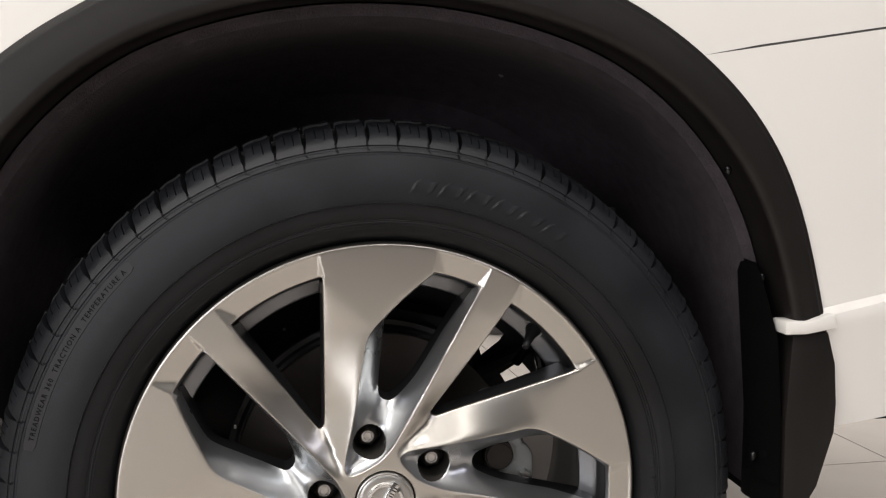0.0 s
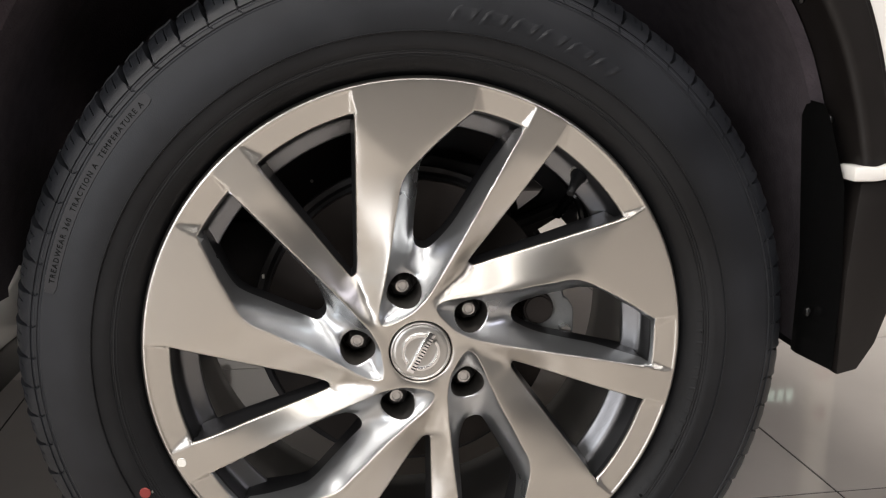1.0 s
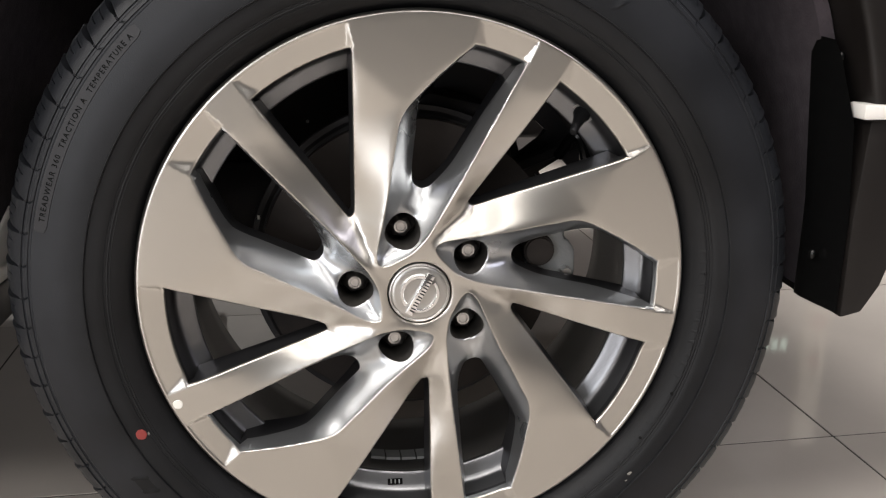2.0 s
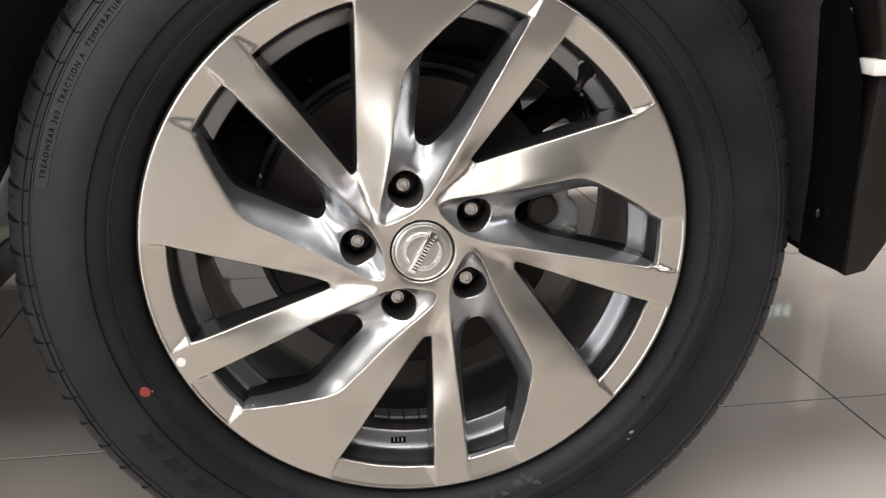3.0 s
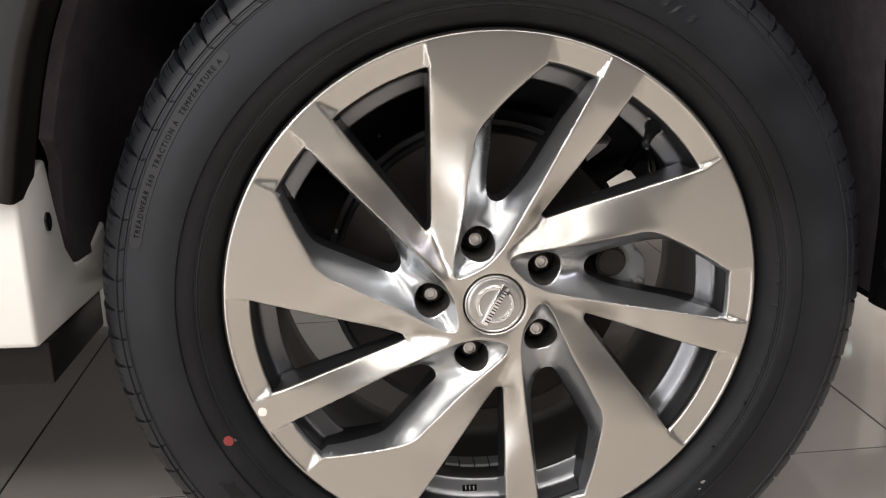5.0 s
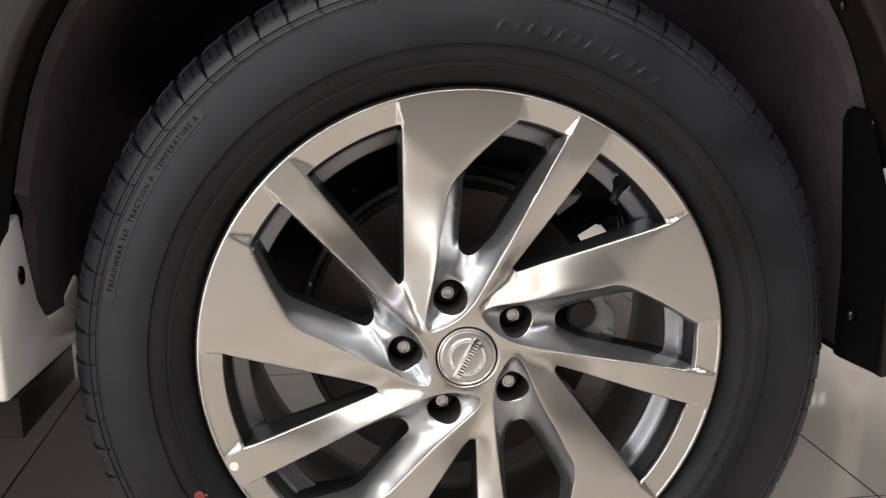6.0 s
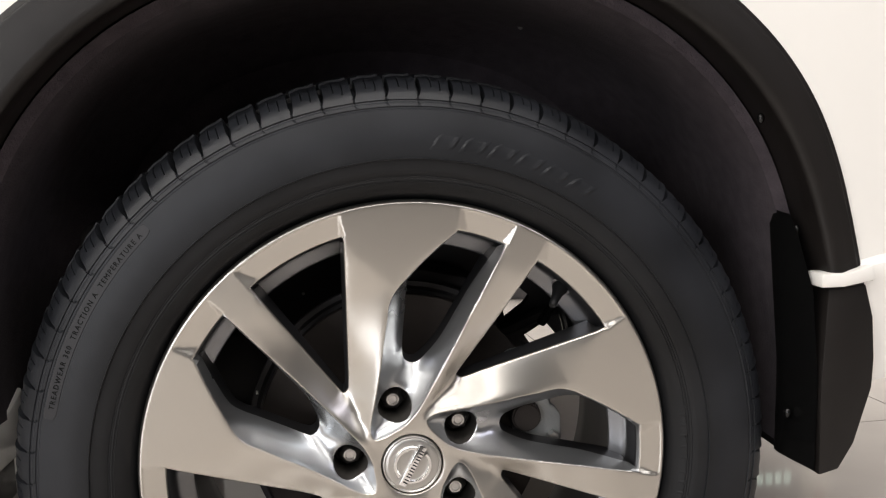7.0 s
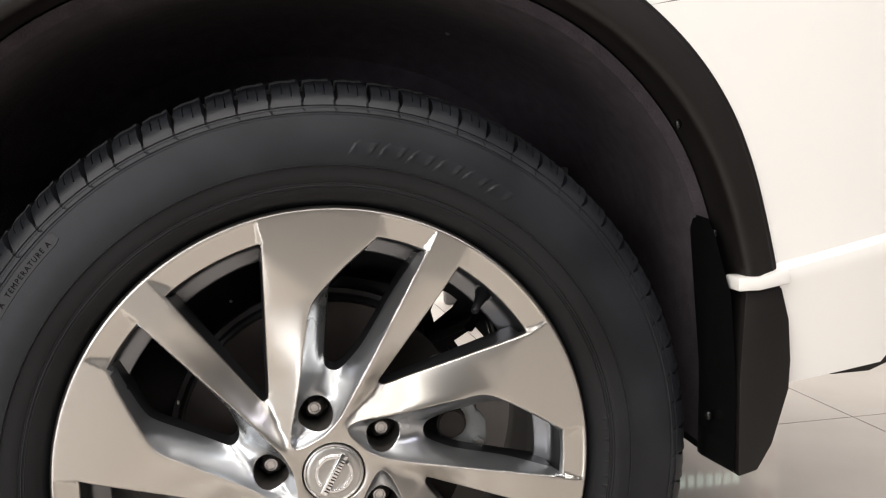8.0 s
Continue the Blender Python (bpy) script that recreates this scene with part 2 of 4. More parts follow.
def build_room():
    def wall(name, lo, hi, mat, label, category):
        ob = part(name, box(bmesh.new(), lo, hi), mat, None)
        return tagged(ob, label, category, kind="structure")
    # Unseen shell; its ceiling and south wall are kept dark to cut bounced light.
    wall("wall_north", (-7, 6, -0.05), (7, 6.2, 3.3), WALL, "plain off-white painted showroom wall", "wall")
    wall("wall_east", (7, -6.2, -0.05), (7.2, 6.2, 3.3), WALL, "plain off-white painted showroom wall", "wall")
    bm = bmesh.new()
    for lo, hi in (((-7, -6.2, -0.05), (-5.8, -6, 3.3)), ((-2.8, -6.2, -0.05), (7, -6, 3.3)), ((-5.8, -6.2, -0.05), (-2.8, -6, 0.3)), ((-5.8, -6.2, 2.8), (-2.8, -6, 3.3))):
        box(bm, lo, hi)
    tagged(part("wall_south", bm, FRONT, None), "dark grey painted showroom wall with a window opening", "wall", kind="structure")
    wall("wall_west", (-7.2, -6.2, -0.05), (-7, 6.2, 3.3), WALL, "plain off-white painted showroom wall", "wall")
    bm = bmesh.new()
    for lo, hi in (((-5.8, -6.15, 0.3), (-5.74, -6.05, 2.8)), ((-2.86, -6.15, 0.3), (-2.8, -6.05, 2.8)), ((-4.33, -6.15, 0.36), (-4.27, -6.05, 2.74)), ((-5.74, -6.15, 0.3), (-2.86, -6.05, 0.36)), ((-5.74, -6.15, 2.74), (-2.86, -6.05, 2.8))):
        box(bm, lo, hi)
    tagged(part("window_1", bm, FRONT, None), "dark grey window frame in the showroom wall", "window", kind="structure")
    wall("ceiling", (-7.2, -6.2, 3.3), (7.2, 6.2, 3.4), CEIL, "plain dark grey painted showroom ceiling", "ceiling")


build_room()

# ---- the car ----
car = thing("car", "white car with black wheel arch trim parked on tiles", "car")


# wheel arch: radius of the trim's inner and outer edge by the angle from straight up
PHI = [0, 15, 30, 45, 55, 65, 75, 90]
R_IN = [0.465, 0.467, 0.473, 0.462, 0.445, 0.424, 0.414, 0.405]
R_OUT = [0.516, 0.516, 0.515, 0.505, 0.483, 0.459, 0.450, 0.440]


def arch(a, radii):
    f = abs(a - 90)
    # towards the front the trim keeps its full radius for longer
    more = float(np.interp(f, [10, 20, 30, 38, 55, 75], [0, 0.001, 0.0025, 0.0068, 0.012, 0.012])) if a > 90 and radii is R_OUT else 0.0
    return more + float(sum(np.interp(f + d, PHI, radii) for d in (-6, -4, -2, 0, 2, 4, 6)) / 7 if f > 6 else np.interp(f, PHI, radii))


def arch_point(a, radii, y):
    r = arch(a, radii)
    return (r * math.cos(radians(a)), y, HUB + r * math.sin(radians(a)))


def build_cladding():
    rows = []
    for i in range(121):
        a = 164 - (164 - 22.3) * i / 120
        ri, ro = arch(a, R_IN), arch(a, R_OUT)
        sec = [(ro, -0.024), (ro, -0.0345), (ro - 0.0010, -0.0358), (ro - 0.0040, -0.0360), (ro - 0.0052, -0.0374), (ro - 0.0066, -0.0381), (ro - 0.0085, -0.0382), (ro - 0.016, -0.0395), (ri + 0.010, -0.0425), (ri + 0.004, -0.0420), (ri + 0.001, -0.0395), (ri, -0.036), (ri, -0.018), (ri + 0.002, 0.012)]
        rows.append([(r * math.cos(radians(a)), y, HUB + r * math.sin(radians(a))) for r, y in sec])
    part("wheel_arch_trim", strip(rows), CLAD, car, "matt black plastic wheel arch trim", 50)


def build_liner():
    rows = []
    for i in range(100):
        a = 175.5 - 178.6 * i / 99
        r0 = arch(a, R_IN) - 0.004
        # at the sill the liner starts further in
        back = float(np.interp(HUB + r0 * math.sin(radians(a)), [0.380, 0.405, 0.450, 0.492, 0.51], [0.068, 0.048, 0.036, 0.028, 0.0])) if a > 90 else 0.0
        sec = [(r0 + 0.004, 0.010 + back), (r0 - 0.006, 0.016 + back), (r0 - 0.010, 0.05 + back), (r0 - 0.008, 0.12), (r0 - 0.006, 0.2), (r0 - 0.012, 0.30), (r0 - 0.05, 0.36), (0.25, 0.375)]
        rows.append([(r * math.cos(radians(a)), y, HUB + r * math.sin(radians(a))) for r, y in sec])
    part("wheel_arch_liner", strip(rows), FELT, car, "black felt wheel arch liner")


def panel_y(x, z):
    return -0.034 + 0.05 * (z - 0.75) ** 2 + (0.35 * (x - 0.45) ** 2 if x > 0.45 else 0) + (0.05 * (x + 0.4) ** 2 if x < -0.4 else 0)


def seam_z(x):
    return 0.773 + 0.157 * (x - 0.291)


def build_panels():
    # upper side panel, from the arch's edge outwards
    rows = []
    for i in range(111):
        a = 166 - (166 - 55.6) * i / 110
        c, s = math.cos(radians(a)), math.sin(radians(a))
        r0 = arch(a, R_OUT) - 0.004
        row = [(r0 * c, -0.015, HUB + r0 * s)]
        for k in range(9):
            r = r0 + (k / 8) ** 1.3 * (1.05 - r0)
            x, z = r * c, HUB + r * s
            if x > 0.291 and z < seam_z(x) + 0.0010:
                z = seam_z(x) + 0.0010
            x, z = max(-1.02, min(0.9, x)), min(1.1, z)
            row.append((x, panel_y(x, z), z))
        rows.append(row)
    # fan along the seam
    for i in range(1, 12):
        x1 = 0.291 + (0.9 - 0.291) * i / 11
        row = []
        z0 = seam_z(x1) + 0.0010
        row.append((x1, panel_y(x1, z0) + 0.014, z0))
        for k in range(9):
            z = z0 + (k / 8) * (1.1 - z0)
            row.append((x1, panel_y(x1, z), z))
        rows.append(row)
    part("side_panel", strip(rows), PAINT, car, "glossy white side panel", 40)
    # rear bumper
    rows = []
    for i in range(31):
        u = i / 30
        row = []
        for k in range(30):
            # heights from the seam down to the lower edge
            def edge_x(z):
                if z > 0.534:
                    a = 55.6
                    for _ in range(30):
                        a2 = math.degrees(math.asin(min(1, (z - HUB) / arch(a, R_OUT))))
                        a = 0.5 * (a + a2)
                    return arch(a, R_OUT) * math.cos(radians(a)) - 0.003
                return 0.42 + (0.534 - z) * 0.14
            x_far = 0.86
            zr = lambda x: 0.5265 + 0.21 * (x - 0.42)
            x_guess = (0.30 if k < 6 else 0.38 if k < 12 else 0.42) + u * (x_far - 0.40)
            for _ in range(4):
                z_try = seam_z(x_guess) + (zr(x_guess) - seam_z(x_guess)) * min(1, k / 13)
                x_guess = edge_x(z_try) + u * (x_far - edge_x(z_try))
            if k < 14:
                f = k / 13
                z_top = seam_z(x_guess) - 0.0010
                z = z_top + (zr(x_guess) + 0.006 - z_top) * f
                dy = -0.004 * max(0, f - 0.75) * 4 * 0.2
            else:
                steps = [(0.006, -0.001), (0.003, -0.0045), (0.000, -0.0078), (-0.005, -0.0092), (-0.011, -0.0090), (-0.016, -0.0082), (-0.022, -0.0072)]
                j = k - 14
                if j < 7:
                    z, dy = zr(x_guess) + steps[j][0], steps[j][1]
                else:
                    f = (j - 6) / 9
                    zb = 0.414 + 0.13 * (x_guess - 0.436) + 0.9 * min(0.06, max(0.0, x_guess - 0.535))
                    z = zr(x_guess) - 0.022 + (zb - zr(x_guess) + 0.022) * f
                    dy = -0.0072 + 0.012 * f
            x0 = edge_x(z)
            x = x0 + u * (x_far - x0)
            row.append((x, panel_y(x, z) + dy, z))
        row.insert(0, (row[0][0], row[0][1] + 0.002, row[0][2] + 0.0003))
        row.insert(0, (row[0][0], row[0][1] + 0.012, row[0][2]))
        z, x = row[-1][2], row[-1][0]
        row.append((x, row[-1][1] + 0.01, z - 0.004))
        row.append((x, 0.08, z))
        rows.append(row)
    part("rear_bumper", strip(rows), PAINT, car, "glossy white rear bumper with a moulded ridge", 28)
    # tab of the bumper's ridge that crosses the arch trim
    bm = slab([(0.3765, 0.5105), (0.3765, 0.5245), (0.400, 0.5235), (0.428, 0.5305), (0.432, 0.516), (0.400, 0.5105)], -0.0465, -0.02, 0.003)
    part("bumper_tab", bm, PAINT, car, "narrow white bumper tab", 40)


def build_lower_corner():
    # lower corner of the arch trim, below the white tab
    outline = [(0.388, 0.509), (0.425, 0.5125), (0.434, 0.480), (0.437, 0.440), (0.436, 0.412), (0.420, 0.358), (0.405, 0.333), (0.385, 0.328), (0.384, 0.42)]
    part("lower_trim_corner", slab(outline, -0.040, 0.0, 0.002), CLAD, car, "matt black lower trim corner", 40)
    # inward facing mud guard
    rows = []
    for y, z0, z1, dx in ((-0.036, 0.331, 0.505, 0.0), (-0.016, 0.3305, 0.560, -0.002), (-0.006, 0.330, 0.576, -0.003), (0.022, 0.329, 0.579, -0.005), (0.032, 0.329, 0.573, -0.004), (0.034, 0.329, 0.570, 0.004), (0.034, 0.329, 0.570, 0.02)):
        rows.append([(0.3825 + dx - 0.0135 * max(0.0, z0 + (z1 - z0) * k / 10 - 0.42) / 0.155, y, z0 + (z1 - z0) * k / 10) for k in range(11)])
    part("mud_guard", strip(rows), GLOSSBLACK, car, "smooth black inner mud guard")
    rows = [[(x, y, z) for x, z in ((0.384, 0.3285), (0.405, 0.3335), (0.42, 0.358), (0.438, 0.415), (0.46, 0.43))] for y in (-0.002, 0.18)]
    part("mud_guard_back", strip(rows), GLOSSBLACK, car, "smooth black mud guard underside")
    for a, r, y in ((43.7, 0.4555, -0.014), (29.3, 0.4276, -0.006), (15.8, 0.3992, -0.006), (4.0, 0.3745, 0.0)):
        c = Vector((r * math.cos(radians(a)), y, HUB + r * math.sin(radians(a))))
        bm = bmesh.new()
        bmesh.ops.create_uvsphere(bm, u_segments=12, v_segments=8, radius=0.005, matrix=Matrix.Translation(c) @ Matrix.Diagonal((0.7, 0.7, 1, 1)))
        part("trim_clip", bm, GLOSSBLACK, car, "small black trim clip")


def build_sill():
    # return face of the sill at the front of the wheel arch, with its outer face
    outline = [(-0.031, 0.340), (-0.031, 0.470), (0.038, 0.492), (0.046, 0.450), (0.058, 0.405), (0.075, 0.383), (0.10, 0.384), (0.16, 0.405), (0.16, 0.337), (-0.024, 0.337)]
    bm = bmesh.new()
    f = bm.faces.new([bm.verts.new((-0.400 + 0.06 * max(0, y), y, z)) for y, z in outline])
    got = bmesh.ops.extrude_face_region(bm, geom=[f])
    for v in got["geom"]:
        if isinstance(v, bmesh.types.BMVert):
            v.co.x -= 2.85
    bmesh.ops.bevel(bm, geom=list(bm.edges), offset=0.004, segments=3, affect="EDGES", profile=0.5)
    part("sill", bm, PAINT, car, "glossy white sill end", 40)
    bm = box(bmesh.new(), (-3.25, -0.012, 0.296), (-0.397, 0.14, 0.3365), 0.003)
    part("sill_underside", bm, CLAD, car, "black plastic sill underside")
    bm = bmesh.new()
    bmesh.ops.create_cone(bm, cap_ends=True, segments=20, radius1=0.0095, radius2=0.0085, depth=0.004, matrix=Matrix.Translation((-0.3985, 0.025, 0.437)) @ pose(0, 0, 0, 0, 90, 0) @ Matrix.Diagonal((1.0, 0.8, 1, 1)))
    part("sill_plug", bm, GLOSSBLACK, car, "round black hole plug")


def build_underbody():
    # Plain body boxes, added to keep light out of the arch and underside.
    part("floor_pan", box(bmesh.new(), (-3.3, 0.55, 0.43), (0.85, 1.75, 0.53), 0.01), UNDER, car, "black coated floor pan")
    part("body_shell", box(bmesh.new(), (-3.3, 0.39, 0.53), (0.80, 1.75, 1.10), 0.02), UNDER, car, "dark inner body shell")
    part("body_top", box(bmesh.new(), (-3.3, 0.0, 0.93), (0.86, 0.385, 1.10), 0.01), UNDER, car, "dark inner body shell")
    part("body_cover", box(bmesh.new(), (-3.3, -0.010, 1.104), (0.86, 1.75, 1.125), 0.006), PAINT, car, "glossy white upper body")
    part("inner_wall", box(bmesh.new(), (0.46, 0.09, 0.44), (0.86, 0.385, 0.93), 0.01), UNDER, car, "dark inner body shell")
    part("inner_wall", box(bmesh.new(), (-3.3, 0.17, 0.36), (-0.46, 0.385, 0.93), 0.01), UNDER, car, "dark inner body shell")
    # Dark box added to mask the lit background behind the left windows.
    part("inner_arch_mask", box(bmesh.new(), (-0.60, 0.31, 0.335), (0.11, 0.38, 0.56), 0.012), DARKSTEEL, car, "black box masking the brightness behind the wheel")
    # Strip added inside the panel gap to give it its dark line of shade.
    gap = [(x, panel_y(x, seam_z(x)) + 0.0045, seam_z(x)) for x in np.linspace(0.28, 0.86, 30)]
    part("panel_gap_shade", tube(gap, 0.0030, 8), GAP_SHADE, car, "grey strip for the shade in the panel gap")
    # Far sill added to block lamp light from reaching under the car.
    part("far_sill", box(bmesh.new(), (-3.3, 1.66, 0.29), (-0.38, 1.75, 0.53), 0.01), UNDER, car, "dark far sill")
    # Added dark box that hides part of the bright floor beyond the car.
    part("rear_view_mask", box(bmesh.new(), (0.08, 1.25, 0.285), (0.76, 1.52, 0.45), 0.05, 4), DARKSTEEL, car, "dark box masking the bright floor beyond the car")
    # dark tail of the underbody below the bumper
    bm = slab([(0.500, 0.413), (0.545, 0.414), (0.62, 0.442), (0.84, 0.475), (0.84, 0.54), (0.60, 0.51), (0.500, 0.430)], -0.010, 0.30, 0.003)
    part("bumper_underside", bm, CLAD, car, "dark grey lower bumper trim")


build_cladding()
build_liner()
build_panels()
build_lower_corner()
build_sill()
build_underbody()


# ---- the wheel ----
wheel = new("wheel")
wheel.parent = car
wheel.location = (0, 0, HUB)
wheel["label"] = "silver twisted spoke alloy wheel with a black tyre"

LIP, RING = 0.2475, 0.2245


def polar(r, a):
    return np.array([r * math.cos(radians(a)), r * math.sin(radians(a))])


def arc(r, a0, a1, n):
    return [polar(r, a0 + (a1 - a0) * i / n) for i in range(n + 1)]


def resample(points, step):
    out = []
    for p, q in zip(points[:-1], points[1:]):
        n = max(1, int(np.linalg.norm(np.subtract(q, p)) / step))
        out += [np.add(p, np.subtract(q, p) * k / n) for k in range(n)]
    return out + [np.array(points[-1])]


def offset(loop, d):
    """A closed loop moved by d to its left."""
    p = np.array(loop)
    t = np.roll(p, -1, 0) - np.roll(p, 1, 0)
    t /= np.linalg.norm(t, axis=1, keepdims=True) + 1e-12
    return p + d * np.stack([-t[:, 1], t[:, 0]], 1)


def inside(points, loop):
    x, z = points[:, 0], points[:, 1]
    hit = np.zeros(len(points), bool)
    for (x0, z0), (x1, z1) in zip(loop, np.roll(loop, -1, 0)):
        if z0 != z1:
            hit ^= ((z0 > z) != (z1 > z)) & (x < (x1 - x0) * (z - z0) / (z1 - z0) + x0)
    return hit


def ease(t):
    t = np.clip(t, 0, 1)
    return t * t * (3 - 2 * t)


def window_loops():
    # slim window: beside the straight edge of the broad spoke; counter-clockwise
    slim = resample([polar(RING, 129.5), polar(0.17, 130.3), polar(0.098, 133.2)], 0.0025)
    slim += spline([polar(0.098, 133.2), polar(0.0905, 133.0), polar(0.090, 128.5), polar(0.096, 125.0)], 4)[1:]
    slim += resample([polar(0.096, 125.0), polar(RING, 104.4)], 0.0025)[1:]
    slim += arc(RING, 104.4, 129.5, 56)[1:-1]
    # broad window: bent edge, pocket round the nut, slim spoke's edge
    bent = spline([polar(0.2245, 78.2), polar(0.197, 84.7), polar(0.178, 90.2), polar(0.166, 94.2), polar(0.154, 97.0), polar(0.138, 98.9), polar(0.122, 101.5),
                   polar(0.0965, 107.0), polar(0.0735, 117.0), polar(0.058, 131.0), polar(0.0505, 140.0), polar(0.0435, 144.0), polar(0.0375, 136.0),
                   polar(0.0350, 118.0), polar(0.0375, 99.0), polar(0.0505, 82.5), polar(0.0640, 77.0), polar(0.0825, 72.7), polar(0.125, 68.5), polar(0.1725, 66.6), polar(0.2245, 65.3)], 5)
    bent += arc(RING, 65.3, 78.2, 29)[1:-1]
    hole = spline([polar(0.2215, 77.2), polar(0.199, 82.2), polar(0.180, 87.3), polar(0.168, 89.2), polar(0.145, 90.2), polar(0.108, 92.3), polar(0.096, 92.0),
                   polar(0.0915, 87.0), polar(0.0960, 81.5), polar(0.118, 74.2), polar(0.165, 69.6), polar(0.200, 67.6), polar(0.2215, 66.4)], 5)
    hole += arc(0.2215, 66.4, 77.2, 24)[1:-1]
    return slim, bent, hole


def turned(loop, k):
    a = -radians(72 * k)
    p = np.array(loop)
    return np.stack([p[:, 0] * math.cos(a) - p[:, 1] * math.sin(a), p[:, 0] * math.sin(a) + p[:, 1] * math.cos(a)], 1)


NUT_AT = polar(0.05715, 104.9)


def to_line(points, line, values, closed=True):
    """Distance from each point to a line of points, and the value at the foot, blended along the line."""
    line, values = np.asarray(line, float), np.asarray(values, float)
    if closed:
        line, values = np.vstack([line, line[:1]]), np.append(values, values[0])
    a, ab = line[:-1], line[1:] - line[:-1]
    size = (ab ** 2).sum(1) + 1e-18
    dist, value = np.zeros(len(points)), np.zeros(len(points))
    for i in range(0, len(points), 3000):
        p = points[i:i + 3000, None, :] - a[None]
        t = np.clip((p * ab[None]).sum(2) / size, 0, 1)
        gap = ((p - t[:, :, None] * ab[None]) ** 2).sum(2)
        k = gap.argmin(1)
        n = np.arange(len(k))
        dist[i:i + 3000] = np.sqrt(gap[n, k])
        value[i:i + 3000] = values[k] + t[n, k] * (values[k + 1] - values[k])
    return dist, value


def lower_of(a, b, k):
    """The smaller of two depths, rounded over where they meet."""
    h = np.clip(0.5 + 0.5 * (b - a) / k, 0, 1)
    return b + (a - b) * h - k * h * (1 - h)


def span(r):
    """Sunk ring between the spokes' ends: deepest at the windows."""
    r = np.asarray(r, float)
    return 0.0010 * ease((0.2440 - r) / 0.0020) + 0.0027 * np.clip((0.2422 - r) / 0.0165, 0, 1) ** 1.1


NUT_EDGE = []  # depth of the nut recess round its rim


def build_rim():
    from mathutils.geometry import delaunay_2d_cdt
    slim, bent, hole = (np.array(p) for p in window_loops())
    elbow, corner = polar(0.166, 94.2), np.array([-0.0555, 0.205])
    # ridge of the broad spoke from its elbow to the hub, and ridge of the slim spoke
    ridge_w = np.vstack([[corner], bent[15:56]])
    ridge_n = np.vstack([turned(bent[75:101], -1), [polar(0.207, 130.0)]])
    ridge_n = ridge_n[np.hypot(ridge_n[:, 0], ridge_n[:, 1]) < 0.2075]
    zone = np.vstack([ridge_w, ridge_n])

    def area(p):
        return 0.5 * np.sum(p[:, 0] * np.roll(p[:, 1], -1) - np.roll(p[:, 0], -1) * p[:, 1])

    slim, bent, hole = (p if area(p) > 0 else p[::-1] for p in (slim, bent, hole))
    nut = np.array([NUT_AT + polar(0.0160, 15 * i) for i in range(24)])

    def radius(p):
        p = np.array(p)
        return np.hypot(p[:, 0], p[:, 1])

    def sunk(p):
        """Recesses between the ends of the spokes at the outer ring."""
        r, a = radius(p), (np.degrees(np.arctan2(p[:, 1], p[:, 0])) - 65.3) % 72 + 65.3
        # steep ends at the ridges of the spokes, gentle ones on the other side
        wall = np.maximum(np.minimum(0.75 * (a - 65.3), 0.36 * (78.2 - a)), np.minimum(0.75 * (a - 104.4), 0.36 * (129.5 - a))) * r * math.pi / 180
        return np.where((r > RING - 0.0008) & (wall > 0), np.maximum(0.0, lower_of(span(r), wall, 0.0008)), 0.0)

    SLIM = ((0.0, 0.0), (0.0007, 0.0004), (0.0014, 0.0012), (0.0018, 0.0028))
    BENT = ((0.0, 0.0), (0.0007, 0.0003), (0.0013, 0.0010), (0.0018, 0.0022))
    slim_r, bent_r, hole_r = radius(slim), radius(bent), radius(hole)
    # the edges of a slim window sink towards the hub
    reach = np.where(slim[:, 0] > -0.0562, slim[:, 1], slim_r)
    slim_d = np.where(slim_r > RING - 0.0003, 0.0, np.minimum(0.0154, 0.0160 * np.clip((0.205 - reach) / 0.118, 0, 1) ** 1.1))
    valley = np.array(spline([polar(0.0905, 130.2), polar(0.070, 135.5), polar(0.057, 141.0), polar(0.047, 147.0)], 6))
    valley_d = np.interp(radius(valley), [0.047, 0.057, 0.070, 0.0905], [0.0004, 0.0048, 0.0102, 0.0154])
    bent_d = -0.0014 * ease((0.100 - bent_r) / 0.04)
    hole_d = np.where(hole_r > 0.2205, 0.009, 0.019 + 0.012 * ease((0.215 - hole_r) / 0.05))
    slim_in, bent_in = offset(slim, SLIM[-1][0]), offset(bent, BENT[-1][0])
    axis = polar(0.0935, 87.0) - NUT_AT
    axis /= np.linalg.norm(axis)

    def face_depth(p):
        """Faces of the spokes of one fifth: flat outside, falling to the slim window and the valley inside."""
        d = np.zeros(len(p))
        z = inside(p, zone)
        if z.any():
            q = p[z]
            up = np.minimum(to_line(q, ridge_w, np.zeros(len(ridge_w)), False)[0], to_line(q, ridge_n, np.zeros(len(ridge_n)), False)[0])
            d1, v1 = to_line(q, slim, slim_d)
            d2, v2 = to_line(q, valley, valley_d, False)
            low, v = np.minimum(d1, d2), np.where(d1 < d2, v1, v2)
            f = up / (up + low + 1e-9)
            d[z] = v * (0.92 * f + 0.08 * f * f)
        for k in (0, -1):
            gap, bead = to_line(p, turned(bent, k), bent_d)
            d += bead * ease(1 - gap / 0.0060)
        return d

    def pocket_depth(p):
        """Side faces of a broad window, and the ramp that climbs to the nut."""
        d1, v1 = to_line(p, bent_in, bent_d + BENT[-1][1] + sunk(bent))
        d2, v2 = to_line(p, hole, hole_d)
        t = d1 / (d1 + d2 + 1e-9)
        wall = np.maximum(v1 + (v2 - v1) * (0.52 * t + 0.48 * t ** 3), v1 + 1.0 * d1)
        s = (p - NUT_AT) @ axis - 0.010
        ramp = 0.0105 + 0.44 * 0.5 * (s + np.sqrt(s * s + 1.6e-5))
        return lower_of(wall, ramp, 0.0050)

